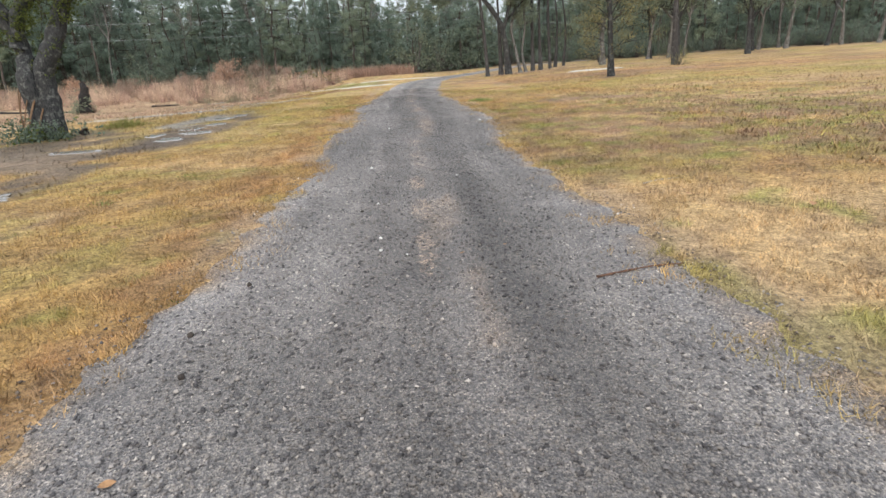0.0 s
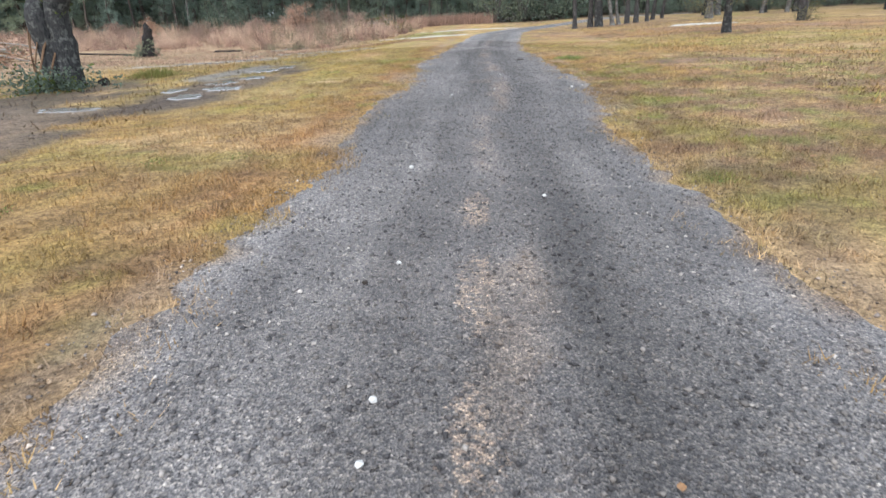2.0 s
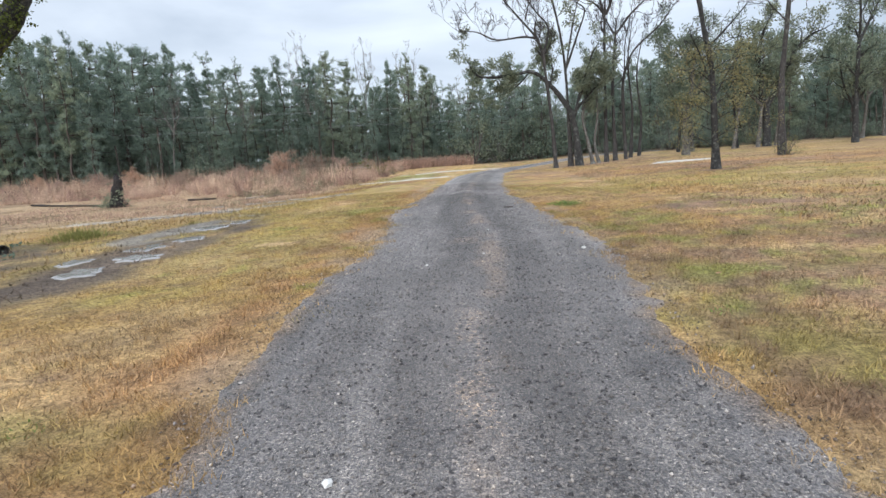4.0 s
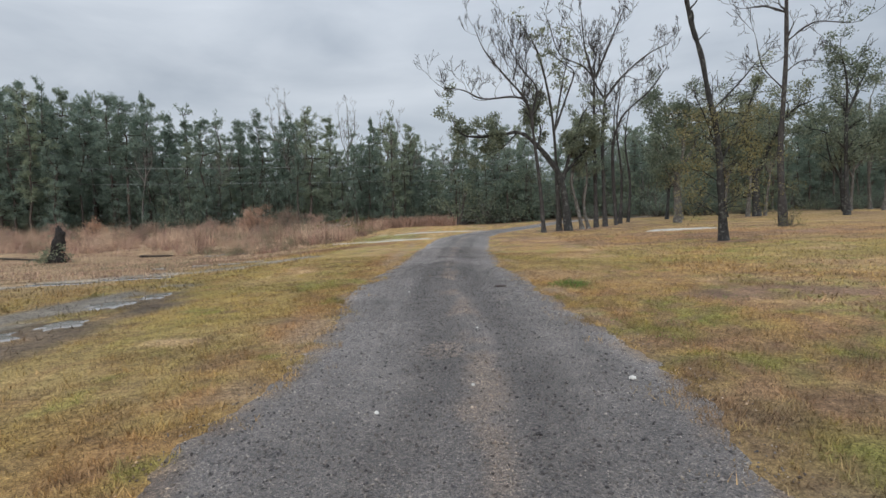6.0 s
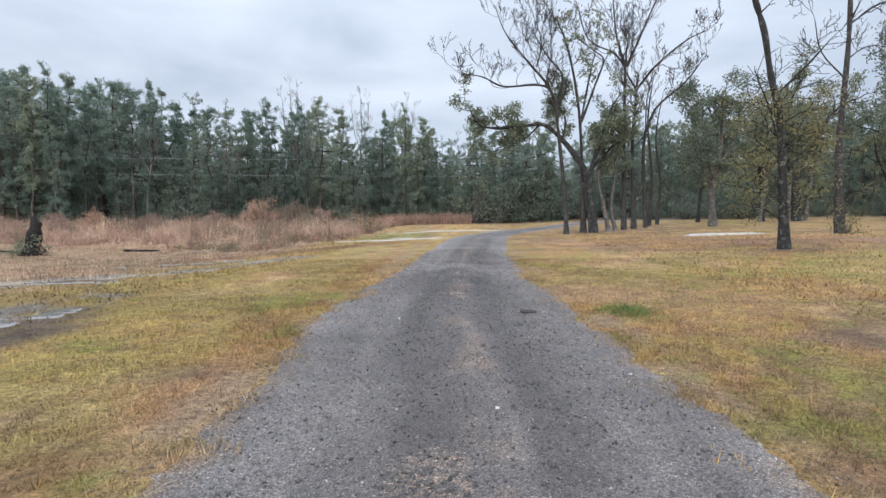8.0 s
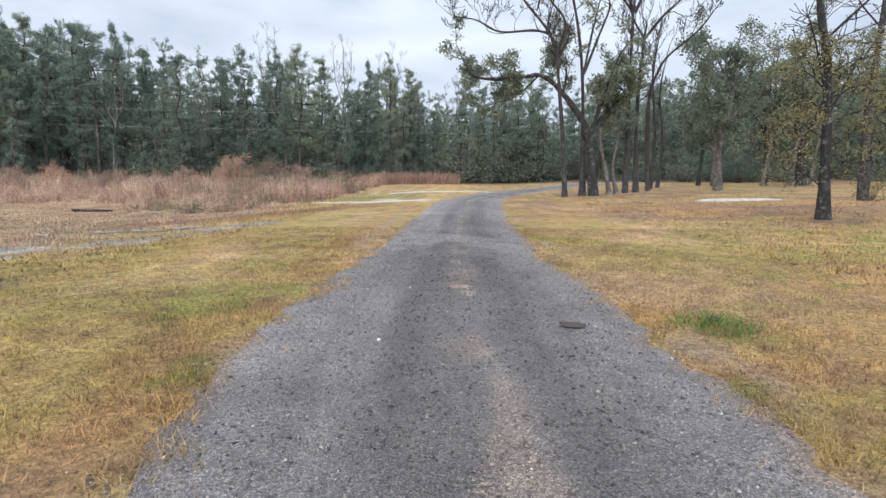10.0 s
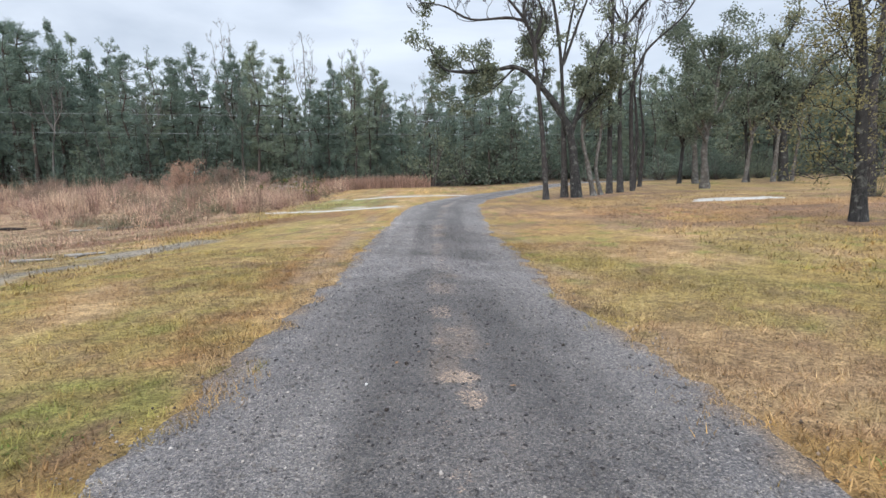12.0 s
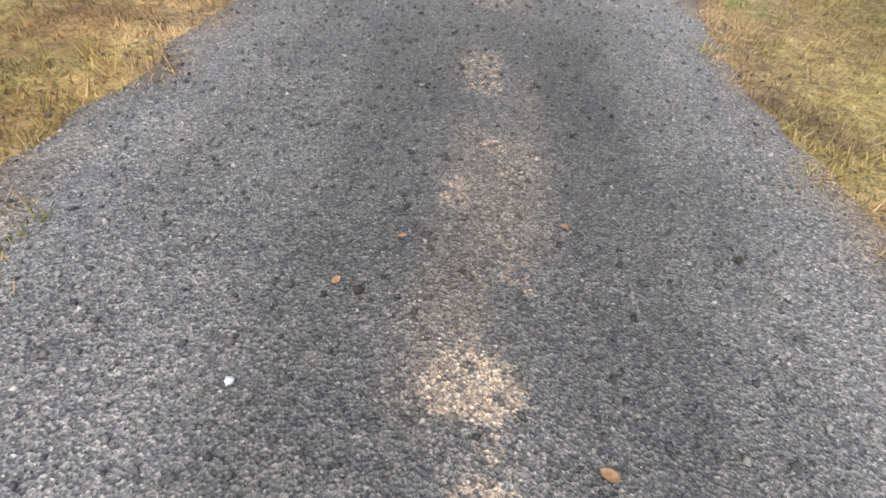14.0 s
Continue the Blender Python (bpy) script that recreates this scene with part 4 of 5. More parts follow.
# tall straight trunk with brush at its foot
limbed_tree("tall_oak", 17.8, 37.6, [
    ([(17.8, 0.0), (17.6, 3.8), (17.7, 6.1), (17.8, 9.0), (17.8, 11.8), (17.7, 14.2)], 0.15, 0.08),
    ([(17.7, 11.1), (16.6, 11.4), (15.7, 11.3)], 0.08, 0.03),
    ([(17.8, 9.6), (18.9, 10.4), (20.2, 10.2)], 0.07, 0.03),
    ([(17.7, 7.2), (16.6, 8.4), (16.2, 9.8)], 0.06, 0.02),
    ([(17.8, 12.2), (18.9, 13.6), (19.4, 15.2)], 0.08, 0.03),
    ([(17.7, 8.0), (18.6, 8.6), (19.6, 8.4)], 0.05, 0.02),
], "tall straight mostly bare oak with pale bark", "tree", GROVE, 311, m_bark_bare, (3, 1.0, 5, 0.14))
# oaks of the far grove
FAR = "oaks of the far grove"
limbed_tree("live_oak", 26.6, 56.0, [
    ([(26.6, 0.0), (26.4, 3.3), (26.0, 4.2), (25.6, 7.4), (25.9, 9.8), (26.7, 11.4)], 0.30, 0.06),
    ([(26.4, 3.3), (28.2, 7.6), (29.4, 9.1), (30.5, 9.6)], 0.18, 0.05),
    ([(25.7, 6.8), (24.6, 8.4), (23.3, 8.8)], 0.10, 0.04),
], "crooked evergreen oak of the far grove", "tree", FAR, 330, m_bark_oak, (2, 1.25, 8, 0.08), (0.55, 19, 0.095, m_oakleaf, 3.2), 2.0)
limbed_tree("live_oak", 31.4, 52.0, [
    ([(31.4, 0.0), (31.3, 3.0), (31.2, 7.9)], 0.23, 0.13),
    ([(31.2, 7.9), (30.6, 10.5), (29.5, 12.6)], 0.11, 0.03),
    ([(31.2, 7.9), (32.6, 10.4), (33.7, 11.7)], 0.11, 0.03),
    ([(31.3, 5.2), (29.8, 6.6), (28.6, 7.0)], 0.08, 0.03),
    ([(31.3, 4.6), (32.9, 5.8), (34.2, 6.0)], 0.08, 0.03),
], "tall evergreen oak with an open forked crown", "tree", FAR, 331, m_bark_oak, (2, 1.25, 9, 0.1), (0.55, 19, 0.095, m_oakleaf, 3.0), 2.0)
far_rng = np.random.default_rng(44)
for k, (x, y, tall, r, lean) in enumerate((
    (19.3, 57.0, 8.0, 0.22, 0.3), (20.3, 56.5, 8.5, 0.30, -0.2), (23.8, 56.2, 9.0, 0.22, 0.5), (24.3, 56.6, 9.5, 0.20, -0.4),
    (25.8, 56.0, 8.5, 0.26, 0.2), (27.5, 56.4, 9.0, 0.20, 0.4), (35.8, 58.5, 10.0, 0.28, -0.5), (37.0, 59.5, 10.5, 0.24, 0.3),
    (39.0, 58.0, 11.0, 0.28, 0.4), (44.8, 60.0, 10.5, 0.28, 0.6), (46.8, 60.5, 11.0, 0.26, -0.4), (50.2, 59.5, 11.5, 0.30, 0.5),
    (29.2, 61.0, 9.5, 0.22, -0.3), (41.5, 63.0, 11.0, 0.26, -0.3),
)):
    w = far_rng.uniform(1.2, 2.4)
    limbs = [([(x, 0.0), (x + lean * 0.5, tall * 0.25), (x + lean, tall * 0.5), (x + lean * 0.6, tall)], r * 0.72, 0.05)]
    for side in (-1, 1):
        z0 = tall * far_rng.uniform(0.3, 0.45)
        limbs.append(([(x + lean * 0.8, z0), (x + lean + side * w * 0.6, z0 + tall * 0.18), (x + lean + side * w, z0 + tall * 0.38)], r * 0.5, 0.03))
    limbed_tree("live_oak", x, y, limbs, "evergreen oak with pale trunk in the far grove", "tree", FAR, 340 + k,
                m_bark_lichen if k % 3 else m_bark_oak, (2, 1.15, 6, 0.06), (0.6, 15, 0.095, m_oakleaf, 3.0), 1.8)
# bare hardwoods in front of the pines
for k, (x, y, tall) in enumerate(((-22.6, 84.0, 17.6), (-13.2, 82.0, 15.6), (-6.4, 80.0, 14.0), (-34.0, 70.2, 9.5), (-25.5, 70.0, 8.0), (-16.5, 70.4, 9.0),
                                  (0.5, 76.0, 9.5), (-4.0, 72.0, 8.5), (6.0, 73.0, 8.0))):
    lean = far_rng.uniform(-0.8, 0.8)
    limbed_tree("bare_hardwood", x, y, [
        ([(x, 0.0), (x + lean * 0.3, tall * 0.35), (x + lean, tall * 0.65), (x + lean * 0.9, tall * 0.95)], 0.10, 0.03),
        ([(x + lean * 0.8, tall * 0.6), (x + lean + 0.8, tall * 0.75), (x + lean + 1.0, tall * 0.9)], 0.06, 0.03),
        ([(x + lean * 0.8, tall * 0.55), (x + lean - 0.9, tall * 0.7), (x + lean - 1.2, tall * 0.88)], 0.06, 0.03),
    ], "pale leafless hardwood among the dark pines", "tree", "bare hardwoods", 370 + k, m_bark_grey, (3, 0.9, 6, 0.25), None, 0.6)

# ---- forked oak close to the muddy track ----
fork, _ = limbed_tree("forked_oak", -9.05, 14.4, [
    ([(-8.9, 0.0), (-8.91, 0.8), (-8.91, 1.5), (-8.95, 1.95), (-9.06, 2.6), (-9.21, 3.07), (-9.43, 3.62), (-9.72, 4.3), (-10.1, 5.4), (-10.2, 6.6)], 0.22, 0.12),
    ([(-8.68, 0.0), (-8.62, 0.9), (-8.56, 1.54), (-8.25, 2.04), (-7.95, 2.65), (-7.64, 3.2), (-7.16, 3.74), (-6.82, 4.15), (-6.8, 4.6), (-7.0, 5.6), (-6.7, 6.8)], 0.235, 0.15),
    ([(-8.98, 2.1), (-8.82, 2.8), (-8.48, 3.26), (-8.06, 3.67), (-8.0, 3.9), (-8.14, 4.25), (-8.25, 5.0), (-8.5, 6.4)], 0.17, 0.12),
    ([(-8.3, 1.95), (-8.05, 2.05), (-7.9, 2.5), (-7.8, 2.9)], 0.05, 0.02),
], "old forked oak with dark mossy bark and ivy", "tree", "", 400, m_bark_fork, (2, 0.7, 1, 0.12), None, 0.25)
ivy_rng = np.random.default_rng(401)
patches = []
for a, b, many, spread in (((-8.95, 2.3), (-8.05, 3.7), 210, 0.15), ((-7.95, 2.6), (-6.9, 4.0), 200, 0.15), ((-8.02, 3.7), (-8.2, 4.9), 150, 0.14), ((-6.85, 4.0), (-6.9, 5.2), 70, 0.15),
                           ((-9.0, 1.45), (-8.8, 1.55), 18, 0.12), ((-8.5, 1.5), (-8.0, 2.6), 34, 0.16), ((-9.0, 2.4), (-9.4, 3.6), 40, 0.14)):
    for k in range(many):
        f = ivy_rng.random()
        patches.append((a[0] + (b[0] - a[0]) * f + 9.05 + ivy_rng.normal() * spread, ivy_rng.normal() * spread - 0.06,
                        a[1] + (b[1] - a[1]) * f + ivy_rng.normal() * spread * 0.8))
V, F = leaves(ivy_rng, patches, 0.12, 12, 0.03)
fork_trunk = fork.children[0]
child("ivy", tri_mesh("ivy", V, F, m_ivy), fork_trunk, "green ivy and fern tufts on the limbs")
g = Geo()
for k in range(7):
    a0 = ivy_rng.uniform(-1.6, 0.6)
    pts = [Vector((0.1 + 0.4 * math.sin(a0 + 0.3 * i), -0.42 * math.cos(a0 + 0.3 * i) + 0.05 * i, 0.05 + 0.32 * i)) for i in range(6)]
    g.tube(smooth_line(pts, 3), [0.014] * 16, 4)
child("vine", g.mesh("vine", m_stick), fork_trunk, "thin brown climbing vines on the trunk")

# low plants round its foot
skirt = thing("ground_ivy", -8.9, 13.9, "low dark ivy and weeds round the oak's foot", "plant")
spots = [(ivy_rng.normal() * 0.5, ivy_rng.normal() * 0.32, abs(ivy_rng.normal()) * 0.2 + 0.02) for k in range(150)]
V, F = leaves(ivy_rng, spots, 0.16, 10, 0.04)
child("leaves", tri_mesh("leaves", V, F, m_under), skirt)
V, F = leaves(ivy_rng, spots[:50], 0.2, 7, 0.04)
child("pale_leaves", tri_mesh("pale_leaves", V, F, m_ivy), skirt, "yellow-green leaves")


def tuft(name, x, y, n, spread, tall, wide, material, label, category, seed, group="", lean=0.5):
    """A clump of upright blades."""
    rng = np.random.default_rng(seed)
    base = thing(name, x, y, label, category, group)
    px, py = rng.normal(size=n) * spread, rng.normal(size=n) * spread
    h = tall * rng.uniform(0.45, 1.1, n) * np.exp(-(px ** 2 + py ** 2) / (5 * spread ** 2))
    b = rng.uniform(0, 6.28, n)
    half = np.stack([np.cos(b), np.sin(b), 0 * b], 1) * wide
    P = np.stack([px, py, 0 * px - 0.02], 1)
    out = np.stack([px / spread * 0.3 + rng.normal(size=n) * lean * 0.6, py / spread * 0.3 + rng.normal(size=n) * lean * 0.6, 1 + 0 * px], 1)
    out /= np.linalg.norm(out, axis=1, keepdims=True)
    mid = P + out * h[:, None] * 0.55
    tip = P + out * h[:, None] * 0.9 + np.stack([out[:, 0], out[:, 1], -0.4 * np.hypot(out[:, 0], out[:, 1])], 1) * h[:, None] * 0.5
    V = np.stack([P - half, P + half, mid + half * 0.8, mid - half * 0.8, tip], 1).reshape(-1, 3)
    i = 5 * np.arange(n)[:, None]
    F = np.vstack([i + [0, 1, 2], i + [0, 2, 3], i + [3, 2, 4]])
    tagged(child("foliage", tri_mesh("foliage", V, F, material), base), kind="stuff")
    return base


tuft("grass_clump", -8.1, 16.6, 620, 0.34, 0.36, 0.006, m_clump, "yellow-green grass clump beside the muddy track", "grass clump", 410)
weed = tuft("weed_clump", 2.3, 18.22, 620, 0.24, 0.19, 0.006, m_weed, "bright green weed clump in the dormant lawn", "weed", 411, lean=1.0)
for k, (x, y, s) in enumerate(((2.3, 18.5, 0.14), (-2.43, 8.1, 0.12), (-3.16, 7.8, 0.12), (2.45, 13.9, 0.2), (2.9, 14.6, 0.25), (2.2, 14.9, 0.16), (-2.2, 19.0, 0.3),
                               (1.95, 7.0, 0.12), (-3.6, 6.4, 0.14), (4.3, 16.5, 0.3), (2.0, 9.7, 0.14), (-2.5, 18.4, 0.25))):
    tuft("weed_clump", x, y, 150, s, 0.07, 0.006, m_weed, "small green weed patch in the lawn", "weed", 412 + k, "green weeds in the lawn", lean=1.2)


fringe = np.random.default_rng(470)
for k in range(26):
    y = 1.6 + 20.0 * fringe.random() ** 1.3
    side = -1 if k % 3 else 1
    x = float(drive_centre(y) + side * (drive_half(y) + drive_ragged(np.array([y]), 0 if side < 0 else 1)[0]) * fringe.uniform(0.86, 1.0))
    tuft("edge_tuft", x, y, 130, fringe.uniform(0.06, 0.13), 0.06, 0.0035, m_dry if k % 4 else m_ivy, "flattened rust-brown grass tuft on the gravel edge", "grass clump", 471 + k, "tufts along the drive", lean=1.6)


# ---- charred stump with brambles ----
def snag(name, x, y, label):
    rng = np.random.default_rng(430)
    base = thing(name, x, y, label, "stump")
    g = Geo()
    pts = [Vector((-0.06, 0, -0.1)), Vector((-0.04, 0, 0.3)), Vector((0.02, 0, 0.75)), Vector((0.1, 0, 1.15)), Vector((0.2, 0, 1.5))]
    line = smooth_line(pts, 3)
    g.tube(line, [r * (1 + 0.14 * rng.normal()) for r in flared(line, 0.46, 0.17, 1.35)], 14)
    for k in range(9):
        a = k * 0.7
        foot = Vector((0.16 + 0.14 * math.cos(a), 0.14 * math.sin(a), 1.3 + 0.03 * k))
        g.tube([foot, foot + Vector((rng.normal() * 0.03, rng.normal() * 0.03, rng.uniform(0.12, 0.4)))], [0.09, 0.015], 5)
    child("trunk", g.mesh("trunk", m_char, smooth=False), base)
    V, F = leaves(rng, [(rng.normal() * 0.35 - 0.15, rng.normal() * 0.3 - 0.2, abs(rng.normal()) * 0.42) for k in range(90)], 0.22, 11, 0.05)
    tagged(child("bramble", tri_mesh("bramble", V, F, m_under), base), "dark green bramble at the foot", kind="stuff")
    V, F = leaves(rng, [(0.45 + rng.normal() * 0.12, -0.15, abs(rng.normal()) * 0.3) for k in range(16)], 0.14, 8, 0.05)
    child("dead_leaves", tri_mesh("dead_leaves", V, F, m_rust), base, "rust-brown dead leaves")
    return base


snag("tree_stump", -18.8, 34.9, "charred black tree stump with brambles at its foot")


def log(name, pts, r, material, label, group="", category="log", lift=0.0):
    """A lying log or stick along the ground, bent through its points."""
    x0, y0 = pts[0]
    base = thing(name, x0, y0, label, category, group)
    z0 = base.location.z
    P = smooth_line([Vector((x - x0, y - y0, ground_z(x, y) - z0 + r * 0.8 + lift)) for x, y in pts], 4)
    g = Geo()
    rr = np.random.default_rng(int(abs(x0) * 100))
    g.tube(P, [r * (1 - 0.5 * i / len(P)) * (1 + 0.15 * rr.normal()) for i in range(len(P))], 7)
    child("stem", g.mesh("stem", material, smooth=True), base)
    return base


log("fallen_log", [(-28.0, 40.3), (-25.0, 38.4), (-22.0, 36.8), (-20.0, 35.6)], 0.07, m_char, "long dark fallen log in the rough field")
log("fallen_log", [(-15.8, 36.6), (-15.0, 36.8), (-14.2, 36.8)], 0.07, m_char, "short dark fallen log in the rough field")
log("oak_stub", [(-8.15, 14.75), (-8.25, 14.8), (-8.35, 14.82)], 0.09, m_char, "short dark dead stub beside the oak")
for k, (x, y, a) in enumerate(((-10.9, 36.2, 0.3), (-11.6, 36.6, 1.2), (-12.2, 36.0, 0.1), (-10.2, 36.8, 2.4), (-7.6, 26.6, 0.2), (-8.3, 26.2, 0.9), (-7.0, 27.2, 0.4), (-8.9, 25.6, 2.6), (-6.6, 26.9, 1.8))):
    log("pale_branch", [(x, y), (x + 0.35 * math.cos(a), y + 0.35 * math.sin(a)), (x + 0.7 * math.cos(a), y + 0.66 * math.sin(a))], 0.035, m_greywood, "pale dead branch lying in the dirt", "dead branches")

# ---- dry field: sedge, round shrubs, brush pile ----
def front(x):
    return np.interp(x, [-80, -45, -30, -20, -16, -12, -9, -7.4, -6.4, -5.8], [46, 44, 43, 41, 37.8, 35.8, 35.6, 37.5, 41, 50])


DRY_TONES = np.array([(0.62, 0.45, 0.32), (0.50, 0.33, 0.25), (0.40, 0.245, 0.19), (0.24, 0.15, 0.12), (0.60, 0.41, 0.29), (0.24, 0.22, 0.14)])


def dry_tones(rng, cx, cy):
    """One colour for each clump, alike among neighbours."""
    k = np.clip((fbm(cx * 0.4, cy * 0.4, 85, 3) - 0.25) * 2 + rng.normal(size=len(cx)) * 0.22, 0, 0.999)
    return DRY_TONES[(k * len(DRY_TONES)).astype(int)] * rng.uniform(0.72, 1.18, (len(cx), 1))


def sedge(name, seed, cx, cy, tall, per, spread, wide, label, tones=None):
    """Clumps of dry upright stems."""
    rng = np.random.default_rng(seed)
    n = len(cx) * per
    tones = dry_tones(rng, cx, cy) if tones is None else tones
    x = np.repeat(cx, per) + rng.normal(size=n) * spread
    y = np.repeat(cy, per) + rng.normal(size=n) * spread
    h = np.repeat(tall, per) * rng.uniform(0.3, 1.1, n)
    z = height(x, y) - 0.03
    b, a, lean = rng.uniform(0, 6.28, n), rng.uniform(0, 6.28, n), np.abs(rng.normal(size=n)) * 0.42
    P = np.stack([x, y, z], 1)
    half = np.stack([np.cos(b), np.sin(b), 0 * b], 1) * (wide * rng.uniform(0.6, 1.2, n))[:, None]
    tip = P + np.stack([np.cos(a) * lean, np.sin(a) * lean, 1 - 0.3 * lean], 1) * h[:, None]
    V = np.stack([P - half, P + half, tip], 1).reshape(-1, 3)
    me = tri_mesh(name, V, np.arange(3 * n).reshape(-1, 3), m_blade, np.repeat(np.repeat(tones, per, axis=0), 3, axis=0))
    return tagged(new(name, me), label, "dry grass", kind="stuff")


rng = np.random.default_rng(51)
N = 7000
cx = rng.uniform(-62, -5.8, N)
cy = front(cx) + 26 * rng.random(N) ** 1.3
lush = 0.42 * fbm(cx * 0.33, cy * 0.33, 81, 3) + 0.58 * fbm(cx * 0.75, cy * 0.45, 82, 2)
keep = (rng.random(N) < 0.14 + 1.5 * S(lush, 0.44, 0.60)) & (cy < 68.5)
cx, cy, lush = cx[keep], cy[keep], lush[keep]
back_in = S(cy - front(cx), 0, 6)
tall = (0.36 + 1.5 * S(lush, 0.38, 0.62)) * (0.5 + 0.7 * rng.random(len(cx)) ** 1.6) * (0.35 + 0.65 * back_in) * (1 + 0.1 * S(cy, 48, 60)) * 0.78
pick = rng.random(len(cx)) < 0.5
sedge("dry_sedge", 52, cx[pick], cy[pick], tall[pick] * 1.2, 40, 0.13, 0.013, "tan dry sedge grass in the rough field")
# low leafless brush: fuzzy heaps of fine stems
hx, hy, hs = cx[~pick], cy[~pick], tall[~pick]
heaps = []
for x, y, s in zip(hx, hy, hs):
    z = ground_z(x, y)
    for k in range(3):
        heaps.append((x + rng.normal() * 0.3, y + rng.normal() * 0.3, z + s * rng.uniform(0.1, 0.72)))
V, F = leaves(rng, heaps, 0.48, 22, 0.13, 0.75, 0.055)
heap_tone = np.repeat(np.repeat(dry_tones(rng, hx, hy), 3, axis=0), 22 * 4, axis=0)
brush = tagged(new("field_brush", tri_mesh("field_brush", V, F, m_blade, heap_tone)), "low russet leafless brush in the rough field", "brush", kind="stuff")
# russet bank beside the drive's bend
bx = rng.uniform(-8.6, 0.6, 420)
by = 65.5 + 3.6 * rng.random(420)
sedge("russet_bank", 54, bx, by, 1.25 * rng.uniform(0.7, 1.15, 420), 40, 0.3, 0.022, "dense russet brush bank before the woods", np.array((0.34, 0.215, 0.16)) * rng.uniform(0.75, 1.2, (420, 1)))
# low stubble in front of the field
lx = rng.uniform(-24, -5.0, 3200)
ly = 22 + (front(lx) - 22) * rng.random(3200)
ok = (ly > 20 + 0.0 * lx) & (rng.random(3200) < 1.6 * fbm(lx * 0.6, ly * 0.6, 83, 3) ** 1.5) & (lx < -6.5 + 0.15 * (ly - 30))
sedge("field_stubble", 55, lx[ok], ly[ok], rng.uniform(0.06, 0.22, ok.sum()), 20, 0.26, 0.010, "low dry stubble at the field's edge")

round_brush = [forest_tree("round_shrub", (("stem", a), ("crown", b)), "rounded russet leafless shrub in the dry field", "shrub", "round shrubs of the field")
               for a, b in (thicket(230 + k, m_rust, 0.13, 80, 60, 0.06) for k in range(2))]
used_round = set()
for k, (x, y, s) in enumerate(((-17.7, 60.0, 1.45), (-14.6, 60.0, 1.25), (-12.2, 60.0, 1.05), (-22.5, 61.0, 0.9), (-27.0, 59.0, 0.85), (-33.0, 60.0, 1.0), (-38.0, 62.0, 0.9), (-9.8, 62.0, 0.8), (-20.0, 63.0, 0.9), (-43.0, 60.0, 0.9), *((-16 - 2.3 * i + 1.3 * math.sin(5 * i), 55.5 + 3.5 * math.sin(2.7 * i), 0.62 + 0.2 * math.sin(3.1 * i)) for i in range(14)))):
    settle(used_round, round_brush[k % 2], Matrix.Translation((x, y, ground_z(x, y))) @ Matrix.Rotation(k * 1.3, 4, "Z") @ Matrix.Diagonal((s * 1.05, s * 1.05, s * 1.12, 1)))

def brush_pile(x, y, size, leaf_mat, leaf_label, label, seed):
    """A heap of cut branches with wilting leaves."""
    rng = np.random.default_rng(seed)
    pile = thing("brush_pile", x, y, label, "brush pile")
    for k in range(46):
        a = rng.uniform(0, 6.28)
        c = Vector((rng.normal() * 0.9, rng.normal() * 0.6, abs(rng.normal()) * 0.38 + 0.05)) * size
        d = Vector((math.cos(a), math.sin(a), rng.normal() * 0.25)) * rng.uniform(0.6, 1.5) * size
        g = Geo()
        g.tube([c - d * 0.5, c + Vector((0, 0, 0.06 * size)), c + d * 0.5], [0.035 * size, 0.025 * size, 0.01 * size], 5)
        child("branch", g.mesh("branch", m_greywood if k % 3 else m_stick, smooth=True), pile)
    V, F = leaves(rng, [tuple(size * np.array((rng.normal() * 0.9, rng.normal() * 0.6, abs(rng.normal()) * 0.4 + 0.1))) for k in range(90)], 0.4 * size, 10, 0.08 * size)
    tagged(child("foliage", tri_mesh("foliage", V, F, leaf_mat), pile, leaf_label), kind="stuff")
    return pile


brush_pile(-8.6, 55.5, 1.15, m_ivy, "wilting green leaves", "heap of cut green and grey branches beside the field", 61)
brush_pile(-21.4, 26.2, 1.2, m_rust, "rust-brown dead leaves", "large heap of rust-brown branches in the field", 62)
tuft("sedge_clump", -9.8, 47.5, 260, 0.5, 1.35, 0.02, m_dry, "tall pale sedge clump at the field's corner", "grass clump", 441, lean=0.3)
tuft("sedge_clump", -8.2, 49.0, 200, 0.45, 1.3, 0.02, m_dry, "tall pale sedge clump at the field's corner", "grass clump", 442, lean=0.3)

# brush at the tall oak's foot
foot, crown = thicket(240, m_yellowleaf, 0.06, 50, 14)
bush = forest_tree("foot_brush", (("stem", foot), ("crown", crown)), "tangled yellow-green brush round the tall oak's foot", "bush")
bush.matrix_basis = Matrix.Translation((17.9, 37.3, ground_z(17.9, 37.3))) @ Matrix.Diagonal((0.8, 0.7, 0.6, 1))


